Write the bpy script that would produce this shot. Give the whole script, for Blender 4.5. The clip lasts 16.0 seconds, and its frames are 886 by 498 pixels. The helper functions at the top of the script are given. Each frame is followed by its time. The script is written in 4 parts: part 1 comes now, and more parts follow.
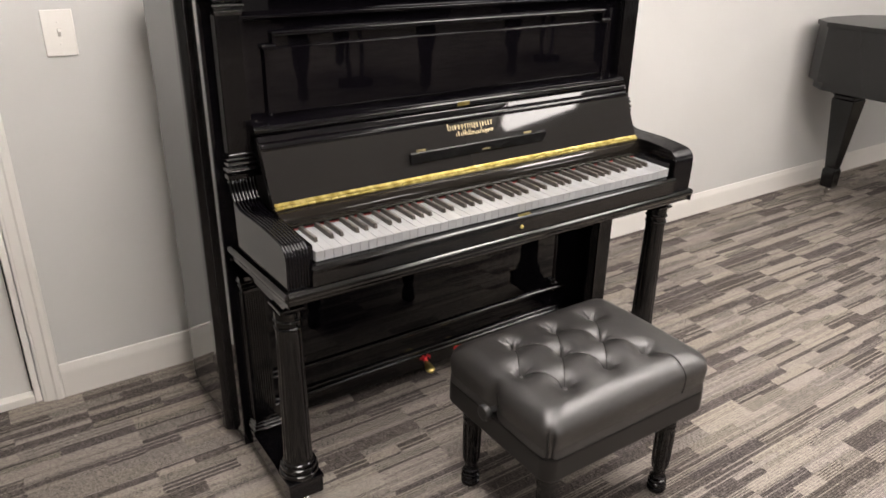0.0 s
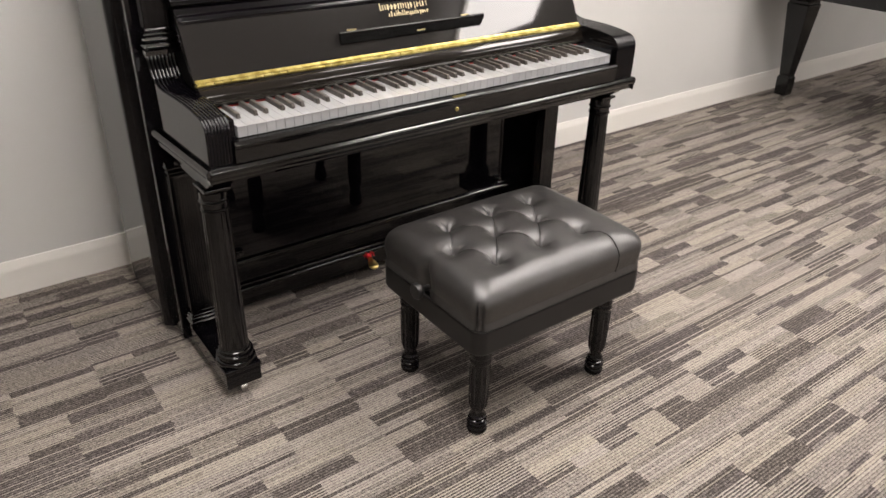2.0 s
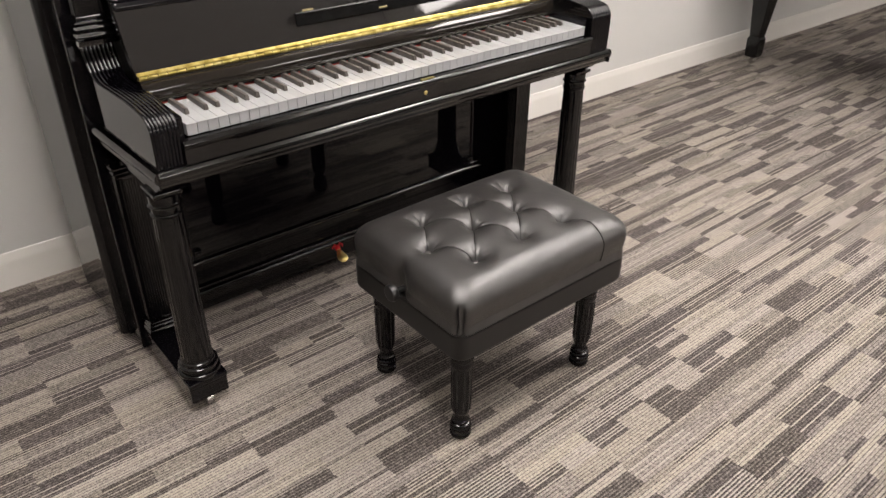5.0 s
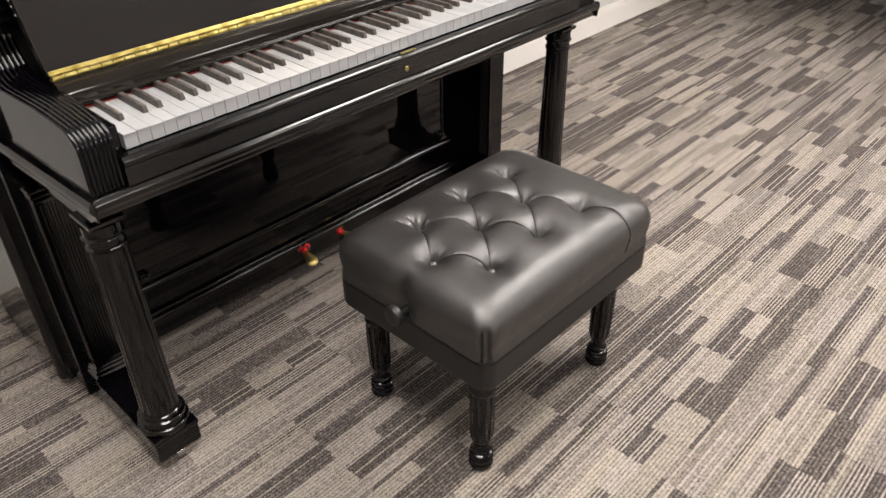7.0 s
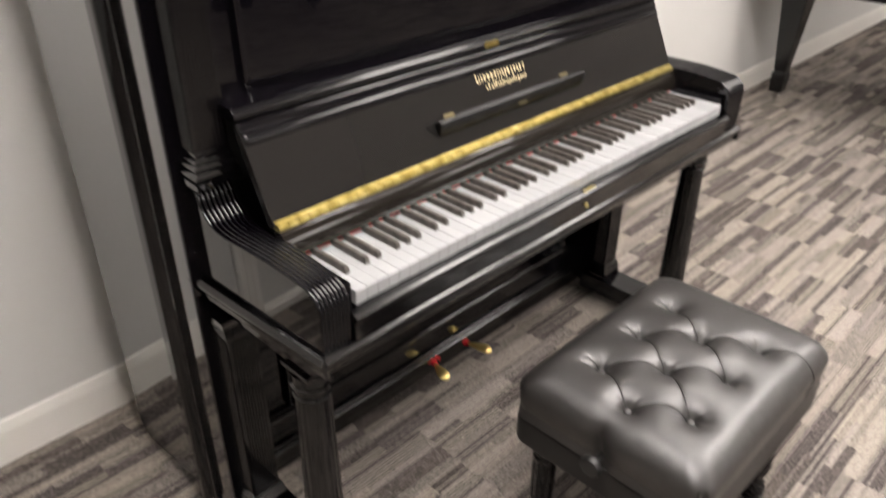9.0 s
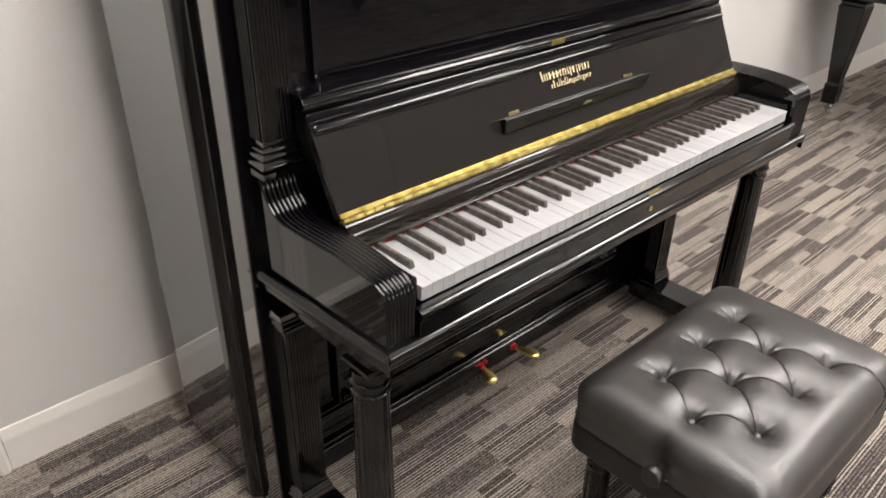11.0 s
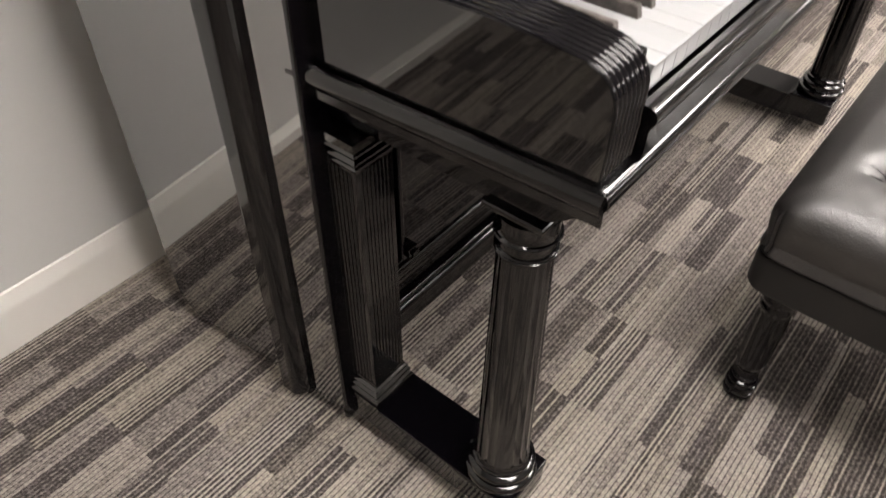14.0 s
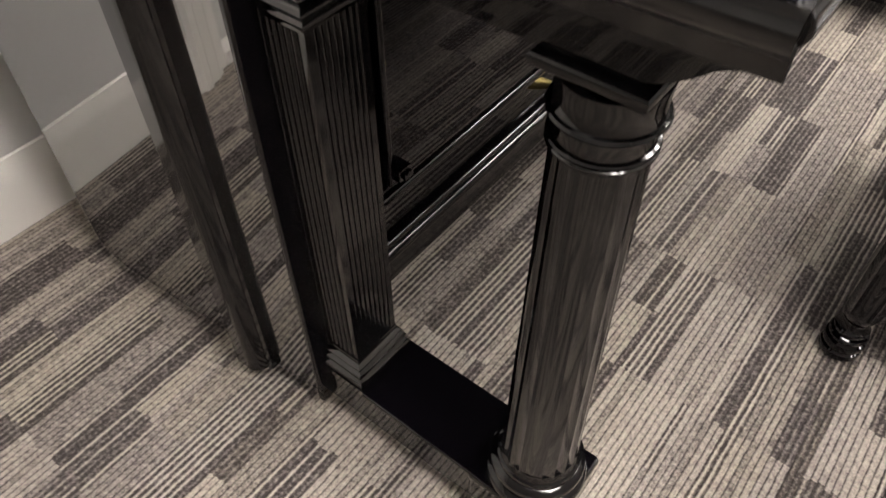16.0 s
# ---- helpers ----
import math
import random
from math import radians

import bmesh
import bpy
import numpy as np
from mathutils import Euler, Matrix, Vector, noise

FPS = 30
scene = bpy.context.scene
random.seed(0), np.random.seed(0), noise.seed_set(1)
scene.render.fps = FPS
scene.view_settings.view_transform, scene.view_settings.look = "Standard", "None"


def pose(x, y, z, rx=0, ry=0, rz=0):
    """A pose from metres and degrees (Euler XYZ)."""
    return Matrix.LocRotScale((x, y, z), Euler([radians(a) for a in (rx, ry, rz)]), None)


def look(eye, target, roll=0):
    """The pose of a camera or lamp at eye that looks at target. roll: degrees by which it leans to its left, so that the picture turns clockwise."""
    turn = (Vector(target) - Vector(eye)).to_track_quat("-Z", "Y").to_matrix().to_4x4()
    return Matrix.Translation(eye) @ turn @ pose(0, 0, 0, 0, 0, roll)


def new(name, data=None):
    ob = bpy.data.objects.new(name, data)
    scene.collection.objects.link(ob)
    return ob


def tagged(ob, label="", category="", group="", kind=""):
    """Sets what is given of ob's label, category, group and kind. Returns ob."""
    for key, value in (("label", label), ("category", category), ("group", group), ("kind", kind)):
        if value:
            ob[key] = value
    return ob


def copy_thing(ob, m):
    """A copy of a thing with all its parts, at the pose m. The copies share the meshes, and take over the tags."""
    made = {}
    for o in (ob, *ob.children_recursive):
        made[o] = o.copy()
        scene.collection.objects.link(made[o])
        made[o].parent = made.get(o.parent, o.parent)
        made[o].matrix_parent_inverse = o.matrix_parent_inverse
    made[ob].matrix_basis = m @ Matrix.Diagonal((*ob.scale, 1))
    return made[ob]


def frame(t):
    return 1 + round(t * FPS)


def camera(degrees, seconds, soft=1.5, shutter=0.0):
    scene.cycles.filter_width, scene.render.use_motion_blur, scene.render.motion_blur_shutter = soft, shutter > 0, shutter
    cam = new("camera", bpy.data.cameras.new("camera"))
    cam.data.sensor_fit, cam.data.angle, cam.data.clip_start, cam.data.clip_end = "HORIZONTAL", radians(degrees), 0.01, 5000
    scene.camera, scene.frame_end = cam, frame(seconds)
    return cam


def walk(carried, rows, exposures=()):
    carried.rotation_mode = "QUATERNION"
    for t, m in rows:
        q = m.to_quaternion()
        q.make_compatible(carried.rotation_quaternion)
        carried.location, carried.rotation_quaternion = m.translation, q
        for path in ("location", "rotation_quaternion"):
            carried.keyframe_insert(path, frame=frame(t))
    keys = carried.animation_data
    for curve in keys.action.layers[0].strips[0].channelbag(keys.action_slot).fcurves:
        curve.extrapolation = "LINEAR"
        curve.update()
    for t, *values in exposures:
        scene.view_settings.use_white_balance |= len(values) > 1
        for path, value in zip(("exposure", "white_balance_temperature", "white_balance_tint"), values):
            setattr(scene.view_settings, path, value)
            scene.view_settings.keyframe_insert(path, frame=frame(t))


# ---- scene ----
cam = camera(61.6, 16.0, shutter=0.6)
PATH = [
    (0, (-1.253, -2.412, 1.487), (-0.226, -0.904, 0.668), 1.1),
    (0.5, (-1.257, -2.499, 1.472), (-0.232, -1.0, 0.633), 1.3),
    (1, (-1.253, -2.54, 1.441), (-0.228, -1.065, 0.562), 1.4),
    (1.5, (-1.227, -2.526, 1.384), (-0.192, -1.085, 0.461), 1.4),
    (2, (-1.189, -2.504, 1.344), (-0.142, -1.1, 0.378), 1.3),
    (2.5, (-1.171, -2.5, 1.346), (-0.115, -1.119, 0.356), 1.2),
    (3, (-1.159, -2.493, 1.349), (-0.101, -1.122, 0.349), 1.0),
    (3.2, (-1.164, -2.486, 1.349), (-0.102, -1.12, 0.346), 1.0),
    (5.5, (-1.106, -2.323, 1.342), (-0.003, -1.04, 0.276), 0.1),
    (6, (-1.104, -2.254, 1.308), (0.026, -1.016, 0.217), -0.2),
    (6.5, (-1.081, -2.178, 1.296), (0.071, -0.986, 0.178), -0.6),
    (7, (-1.033, -2.06, 1.288), (0.144, -0.917, 0.144), -0.9),
    (7.5, (-1.021, -1.963, 1.284), (0.169, -0.866, 0.108), -1.0),
    (8, (-1.06, -1.89, 1.3), (0.159, -0.85, 0.103), -0.4),
    (8.5, (-1.148, -1.782, 1.351), (0.089, -0.681, 0.229), 0.5),
    (9, (-1.211, -1.723, 1.428), (0.014, -0.52, 0.403), 0.4),
    (9.2, (-1.225, -1.708, 1.453), (0.0, -0.473, 0.467), 0.3),
    (11.3, (-1.254, -1.659, 1.37), (-0.096, -0.396, 0.338), 0.7),
    (11.5, (-1.26, -1.65, 1.346), (-0.116, -0.407, 0.277), 0.8),
    (12, (-1.262, -1.621, 1.309), (-0.116, -0.433, 0.18), 1.4),
    (12.5, (-1.233, -1.517, 1.255), (-0.165, -0.369, 0.014), 1.5),
    (13, (-1.195, -1.404, 1.252), (-0.182, -0.266, -0.044), 1.0),
    (13.5, (-1.178, -1.253, 1.173), (-0.118, -0.212, -0.166), 0.2),
    (14, (-1.161, -1.159, 1.094), (-0.051, -0.254, -0.302), 0.5),
    (14.5, (-1.121, -1.107, 1.043), (-0.04, -0.256, -0.409), 0.5),
    (15, (-1.061, -1.031, 0.939), (-0.04, -0.156, -0.542), -1.1),
    (15.5, (-1.001, -1.015, 0.889), (0.005, -0.167, -0.617), -1.5),
    (16, (-0.995, -1.008, 0.842), (0.035, -0.188, -0.664), -0.4),
]
EXPOSURES = [(0.0, -0.32), (3.0, -0.32), (7.0, -0.16), (9.0, -0.01), (12.0, -0.06), (13.0, 0.02), (14.0, 0.15), (16.0, 0.35)]
walk(cam, [(t, look(eye, target, roll)) for t, eye, target, roll in PATH], EXPOSURES)

# ---- light ----
world = bpy.data.worlds.new("room_world")
scene.world = world
world.use_nodes = True
world.node_tree.nodes["Background"].inputs["Color"].default_value = (0.5, 0.48, 0.45, 1)
world.node_tree.nodes["Background"].inputs["Strength"].default_value = 0.02
CEIL = 2.42
LAMP_XY = [(-0.74, -1.5, 0), (1.05, -1.72, 0), (2.265, -2.31, 16), (5.3, -2.46, 0), (-0.80, -5.9, 0), (1.0, -6.6, 0), (2.8, -6.6, 0), (5.3, -6.6, 0)]   # x, y, turn
LAMP_STRENGTH = 29.0


# ---- materials ----
def mat(name, color, rough=0.5, metal=0.0, spec=0.5):
    m = bpy.data.materials.new(name)
    m.use_nodes = True
    b = m.node_tree.nodes["Principled BSDF"]
    b.inputs["Base Color"].default_value = (*color, 1)
    b.inputs["Roughness"].default_value = rough
    b.inputs["Metallic"].default_value = metal
    b.inputs["Specular IOR Level"].default_value = spec
    return m, m.node_tree.nodes, m.node_tree.links, b


def mnode(nodes, links, op, a, b=None, c=None):
    n = nodes.new("ShaderNodeMath")
    n.operation = op
    for i, v in enumerate((a, b, c)):
        if v is None:
            continue
        if isinstance(v, (int, float)):
            n.inputs[i].default_value = v
        else:
            links.new(v, n.inputs[i])
    return n.outputs[0]


def noise_tex(nodes, links, scale, detail=3.0, vec=None, rough=0.5):
    n = nodes.new("ShaderNodeTexNoise")
    n.inputs["Scale"].default_value = scale
    n.inputs["Detail"].default_value = detail
    n.inputs["Roughness"].default_value = rough
    if vec is not None:
        links.new(vec, n.inputs["Vector"])
    return n.outputs["Fac"]


def ramp(nodes, links, fac, stops, mode="LINEAR"):
    r = nodes.new("ShaderNodeValToRGB")
    r.color_ramp.interpolation = mode
    while len(r.color_ramp.elements) < len(stops):
        r.color_ramp.elements.new(0.5)
    for e, (p, c) in zip(r.color_ramp.elements, stops):
        e.position, e.color = p, (*c, 1)
    links.new(fac, r.inputs["Fac"])
    return r.outputs["Color"]


def bump(nodes, links, b, height, strength, dist, vec_in=None):
    n = nodes.new("ShaderNodeBump")
    n.inputs["Strength"].default_value = strength
    n.inputs["Distance"].default_value = dist
    links.new(height, n.inputs["Height"])
    if vec_in is not None:
        links.new(vec_in, n.inputs["Normal"])
    links.new(n.outputs["Normal"], b.inputs["Normal"])
    return n.outputs["Normal"]


def obj_coord(nodes, which="Object"):
    return nodes.new("ShaderNodeTexCoord").outputs[which]


def lacquer(name, color, rough, wave=0.0015, ior=1.42):
    m, n, l, b = mat(name, color, rough)
    b.inputs["IOR"].default_value = ior
    co = obj_coord(n)
    f = noise_tex(n, l, 9.0, 2.0, co)
    r = mnode(n, l, "MULTIPLY_ADD", noise_tex(n, l, 60.0, 4.0, co), 0.02, rough - 0.01)
    l.new(r, b.inputs["Roughness"])
    bump(n, l, b, f, 0.12, wave)
    return m


BLACK = lacquer("black_lacquer", (0.0021, 0.0018, 0.0026), 0.028)
BLACK_MIRROR = lacquer("black_mirror_polish", (0.002, 0.0018, 0.002), 0.03, 0.0006, 3.5)
BLACK_POLISH = lacquer("black_high_polish", (0.002, 0.0018, 0.002), 0.03, 0.0012, 1.75)
BLACK_EDGE = lacquer("black_moulding_lacquer", (0.002, 0.0018, 0.002), 0.12, 0.001, 1.62)
BLACK_TURNED = lacquer("black_turned_lacquer", (0.002, 0.0018, 0.0022), 0.09, 0.0005, 1.5)
BLACK_SATIN = lacquer("black_satin_lacquer", (0.004, 0.0038, 0.0038), 0.16)
GREY_SATIN = lacquer("dark_satin_lacquer", (0.011, 0.0108, 0.0106), 0.27)
# fallboard black, base lifted to paint in the ceiling's grey reflection
BLACK_LIFTED = lacquer("black_lifted_lacquer", (0.012, 0.0112, 0.0108), 0.04, 0.0006)


def make_brass():
    m, n, l, b = mat("brass", (0.78, 0.56, 0.16), 0.22, 1.0)
    co = obj_coord(n)
    c = ramp(n, l, noise_tex(n, l, 45.0, 4.0, co), [(0.3, (0.26, 0.20, 0.05)), (0.5, (0.46, 0.37, 0.12)), (0.7, (0.64, 0.55, 0.24))])
    l.new(c, b.inputs["Base Color"])
    r = mnode(n, l, "MULTIPLY_ADD", noise_tex(n, l, 130.0, 3.0, co), 0.3, 0.2)
    l.new(r, b.inputs["Roughness"])
    return m


BRASS = make_brass()
AGED = mat("aged_brass", (0.12, 0.10, 0.055), 0.36, 1.0)[0]
POLISHED = mat("polished_brass", (0.88, 0.70, 0.27), 0.3, 1.0)[0]
GOLD = mat("gold_leaf", (0.42, 0.35, 0.21), 0.5, 0.35)[0]
STEEL = mat("caster_steel", (0.55, 0.54, 0.52), 0.25, 1.0)[0]
RED = mat("red_ribbon", (0.72, 0.025, 0.035), 0.6)[0]
FELT = mat("key_felt", (0.5, 0.05, 0.045), 0.95)[0]
LEDGE = mat("ebonised_ledge", (0.002, 0.002, 0.002), 0.24, 0.0, 0.2)[0]
RAIL = mat("brown_black_rail", (0.009, 0.0075, 0.006), 0.06)[0]
IRON = mat("black_iron", (0.01, 0.01, 0.01), 0.35)[0]


def make_key_white():
    m, n, l, b = mat("white_key_top", (0.78, 0.77, 0.74), 0.22)
    oi = n.new("ShaderNodeObjectInfo").outputs["Random"]
    c = ramp(n, l, oi, [(0.0, (0.285, 0.289, 0.297)), (1.0, (0.322, 0.326, 0.335))])
    l.new(c, b.inputs["Base Color"])
    return m


KEY_WHITE = make_key_white()


def make_key_black():
    m, n, l, b = mat("black_key", (0.02, 0.018, 0.017), 0.33)
    co = obj_coord(n)
    c = ramp(n, l, noise_tex(n, l, 80.0, 5.0, co), [(0.35, (0.028, 0.024, 0.021)), (0.7, (0.085, 0.074, 0.066))])
    l.new(c, b.inputs["Base Color"])
    return m


KEY_BLACK = make_key_black()


def make_leather():
    m, n, l, b = mat("black_leather", (0.016, 0.015, 0.0145), 0.36, 0.0, 1.0)
    b.inputs["Coat Weight"].default_value = 0.15
    b.inputs["Coat Roughness"].default_value = 0.27
    co = obj_coord(n)
    v = n.new("ShaderNodeTexVoronoi")
    v.inputs["Scale"].default_value = 420.0
    l.new(co, v.inputs["Vector"])
    w = noise_tex(n, l, 38.0, 4.0, co)
    fold = noise_tex(n, l, 16.0, 3.0, co, 0.6)
    h = mnode(n, l, "MULTIPLY_ADD", w, 1.6, v.outputs["Distance"])
    h = mnode(n, l, "MULTIPLY_ADD", fold, 6.0, h)
    bump(n, l, b, h, 0.3, 0.0011)
    r = mnode(n, l, "MULTIPLY_ADD", noise_tex(n, l, 14.0, 4.0, co), 0.14, 0.40)
    l.new(r, b.inputs["Roughness"])
    c = ramp(n, l, w, [(0.3, (0.007, 0.0059, 0.0054)), (0.7, (0.011, 0.0093, 0.0084))])
    l.new(c, b.inputs["Base Color"])
    return m


LEATHER = make_leather()
KNOB = mat("knob_plastic", (0.012, 0.012, 0.012), 0.4)[0]
LEATHER_DARK = mat("skirt_leather", (0.0065, 0.006, 0.0058), 0.46, 0.0, 0.45)[0]
# near-black matte colour that paints the shade in the cushion's creases
CREASE_SHADE = mat("crease_shade", (0.004, 0.0038, 0.0036), 0.8, 0.0, 0.2)[0]


def make_paint(name, color, rough, grain=260.0, amount=0.25):
    m, n, l, b = mat(name, color, rough)
    co = obj_coord(n)
    big = noise_tex(n, l, 1.3, 4.0, co)
    lo, hi = [tuple(v * k for v in color) for k in (0.95, 1.03)]
    c = ramp(n, l, big, [(0.3, lo), (0.7, hi)])
    l.new(c, b.inputs["Base Color"])
    bump(n, l, b, noise_tex(n, l, grain, 3.0, co), amount, 0.0006)
    return m


WALL = make_paint("wall_paint", (0.592, 0.588, 0.572), 0.6)
TRIM = make_paint("trim_paint", (0.76, 0.74, 0.70), 0.42, 60.0, 0.1)
DOOR = make_paint("door_paint", (0.60, 0.59, 0.57), 0.5, 60.0, 0.1)
CEILING = make_paint("ceiling_tile", (0.84, 0.83, 0.81), 0.9, 500.0, 0.6)
PLASTIC = mat("switch_plastic", (0.82, 0.80, 0.76), 0.35)[0]


def make_lamp():
    m, n, l, b = mat("lamp_diffuser", (0.9, 0.9, 0.88), 0.5)
    b.inputs["Emission Color"].default_value = (1.0, 0.925, 0.88, 1)
    b.inputs["Emission Strength"].default_value = LAMP_STRENGTH
    return m


LAMP = make_lamp()

RIB = 0.0082        # one rib of loops and its gap
CELL = 0.108        # step of the block ends along the ribs
BAND = 10           # ribs in a band, split into a tall, a thin and a tall row


def make_carpet():
    m, n, l, b = mat("carpet", (0.2, 0.19, 0.17), 0.95, 0.0, 0.1)
    co = obj_coord(n)
    sep = n.new("ShaderNodeSeparateXYZ")
    l.new(co, sep.inputs[0])
    x, y = sep.outputs["X"], sep.outputs["Y"]

    def op(kind, a, c=None, d=None):
        return mnode(n, l, kind, a, c, d)

    def white(*vals):
        w = n.new("ShaderNodeTexWhiteNoise")
        w.noise_dimensions = "3D"
        cmb = n.new("ShaderNodeCombineXYZ")
        for i, v in enumerate(vals):
            if isinstance(v, (int, float)):
                cmb.inputs[i].default_value = v
            else:
                l.new(v, cmb.inputs[i])
        l.new(cmb.outputs[0], w.inputs["Vector"])
        return w.outputs["Value"]

    def pick(f, hi, lo):
        """hi where f is 1, lo where it is 0."""
        return op("ADD", op("MULTIPLY", f, hi), op("MULTIPLY", op("SUBTRACT", 1.0, f), lo))

    turned = n.new("ShaderNodeMapping")
    turned.inputs["Location"].default_value = (0.313, 0.217, 0.1537)
    turned.inputs["Rotation"].default_value = (0.31, 0.47, 0.83)
    l.new(co, turned.inputs["Vector"])
    co = turned.outputs["Vector"]
    wob = noise_tex(n, l, 26.0, 2.0, co)
    fuzz = noise_tex(n, l, 240.0, 2.0, co)
    yw = op("ADD", y, op("MULTIPLY_ADD", wob, 0.0020, op("MULTIPLY_ADD", fuzz, 0.0016, -0.0018)))
    rib = op("DIVIDE", yw, RIB)
    rid = op("FLOOR", rib)
    fr = op("FRACT", rib)
    band = op("FLOOR", op("DIVIDE", rid, float(BAND)))
    pos = op("SUBTRACT", rid, op("MULTIPLY", band, float(BAND)))
    cut_a = op("FLOOR", op("MULTIPLY_ADD", white(band, 4.0, 1.5), 3.4, 2.4))
    cut_b = op("ADD", cut_a, op("FLOOR", op("MULTIPLY_ADD", white(band, 6.0, 3.5), 2.3, 0.9)))
    over_a = op("GREATER_THAN", pos, op("SUBTRACT", cut_a, 0.5))
    over_b = op("GREATER_THAN", pos, op("SUBTRACT", cut_b, 0.5))
    thin = op("SUBTRACT", over_a, over_b)
    row = op("ADD", op("MULTIPLY", band, 3.0), op("ADD", over_a, over_b))
    ragged = op("MULTIPLY_ADD", white(rid, 8.0, 0.3), 0.006, op("MULTIPLY", fuzz, 0.003))
    cell = op("FLOOR", op("DIVIDE", op("ADD", x, ragged), CELL))
    long = white(row, 1.0, 0.5)
    length = op("ADD", op("GREATER_THAN", long, 0.18), op("ADD", 1.0, op("GREATER_THAN", long, 0.78)))
    off = op("FLOOR", op("MULTIPLY", white(row, 2.0, 0.5), 3.0))
    blk = op("FLOOR", op("DIVIDE", op("ADD", cell, off), length))
    kind = op("FRACT", op("MULTIPLY_ADD", white(row, blk, 3.1), 0.66, op("MULTIPLY", op("ADD", blk, row), 0.5)))
    kind = pick(thin, op("MULTIPLY", kind, 0.72), kind)
    light = op("GREATER_THAN", kind, 0.60)
    dark = op("LESS_THAN", kind, 0.17)
    grey = op("MULTIPLY", op("GREATER_THAN", kind, 0.46), op("SUBTRACT", 1.0, light))
    lined = op("SUBTRACT", 1.0, op("ADD", light, op("ADD", dark, grey)))
    # a wide crest, and a narrow one for the lined blocks
    ridge = op("SINE", op("MULTIPLY", fr, math.pi))
    tuft = op("MULTIPLY", rib, 2.0)
    crest = op("SMOOTH_MIN", op("MULTIPLY", ridge, 1.7), 1.0, 0.2)
    fine = op("SINE", op("MULTIPLY", op("FRACT", tuft), math.pi))
    line = op("POWER", ridge, 3.2)
    bead = noise_tex(n, l, 180.0, 1.0, co)
    mine = white(row, blk, 8.8)
    stray = op("GREATER_THAN", white(rid, blk, 5.0), 0.80)
    t_light = op("ADD", op("MULTIPLY_ADD", mine, 0.14, 0.165), op("MULTIPLY", crest, op("MULTIPLY_ADD", stray, -0.20, 0.55)))
    t_grey = op("ADD", op("MULTIPLY_ADD", mine, 0.10, 0.10), op("MULTIPLY", crest, op("MULTIPLY_ADD", stray, 0.18, 0.42)))
    t_dark = op("ADD", op("MULTIPLY_ADD", mine, 0.08, 0.045), op("MULTIPLY", line, op("MULTIPLY_ADD", stray, 0.34, 0.30)))
    t_lined = op("ADD", op("MULTIPLY_ADD", mine, 0.08, 0.06), op("MULTIPLY", line, op("MULTIPLY_ADD", op("GREATER_THAN", white(rid, blk, 7.0), 0.30), 0.66, 0.20)))
    tone = op("ADD", op("ADD", op("MULTIPLY", light, t_light), op("MULTIPLY", dark, t_dark)), op("ADD", op("MULTIPLY", grey, t_grey), op("MULTIPLY", lined, t_lined)))
    fleck = op("ADD", op("MULTIPLY", noise_tex(n, l, 230.0, 3.0, co, 0.75), 0.6), op("MULTIPLY", noise_tex(n, l, 95.0, 2.0, co), 0.2))
    fleck = op("ADD", fleck, op("MULTIPLY", bead, 0.2))
    soft = noise_tex(n, l, 2.2, 3.0, co)
    tone = op("ADD", tone, op("MULTIPLY_ADD", fleck, 2.3, -1.17))
    tone = op("ADD", tone, op("MULTIPLY_ADD", soft, 0.10, -0.05))
    stops = ((0.05, (0.047, 0.040, 0.038)), (0.35, (0.145, 0.127, 0.118)), (0.62, (0.275, 0.246, 0.218)), (1.0, (0.42, 0.378, 0.324)))
    warm = ramp(n, l, tone, [(p, (c[0] * 1.01, c[1] * 1.005, c[2] * 0.97)) for p, c in stops])
    cool = ramp(n, l, tone, [(p, (c[0] * 0.995, c[1] * 0.99, c[2] * 1.02)) for p, c in stops])
    hue = n.new("ShaderNodeMix")
    hue.data_type = "RGBA"
    l.new(white(row, blk, 14.2), hue.inputs["Factor"])
    l.new(warm, hue.inputs["A"])
    l.new(cool, hue.inputs["B"])
    l.new(hue.outputs["Result"], b.inputs["Base Color"])
    h = op("ADD", op("MULTIPLY_ADD", fine, 0.5, crest), op("ADD", op("MULTIPLY", bead, 0.5), op("MULTIPLY", fleck, 0.9)))
    bump(n, l, b, h, 0.8, 0.0018)
    return m


CARPET = make_carpet()


# ---- mesh helpers ----
def link(name, bm, material, smooth=True):
    me = bpy.data.meshes.new(name)
    bm.normal_update()
    bm.to_mesh(me)
    bm.free()
    me.materials.append(material)
    if smooth:
        me.polygons.foreach_set("use_smooth", [True] * len(me.polygons))
        me.set_sharp_from_angle(angle=radians(32))
    ob = new(name, me)
    if smooth:
        w = ob.modifiers.new("weighted_normals", "WEIGHTED_NORMAL")
        w.keep_sharp, w.weight = True, 90
    return ob


def part(name, bm, material, parent, label=""):
    ob = link(name, bm, material)
    ob.parent = parent
    return tagged(ob, label) if label else ob


def thing(name, place, label, category, group="", kind=""):
    ob = new(name)
    ob.empty_display_size = 0.1
    ob.location = place
    return tagged(ob, label, category, group, kind)


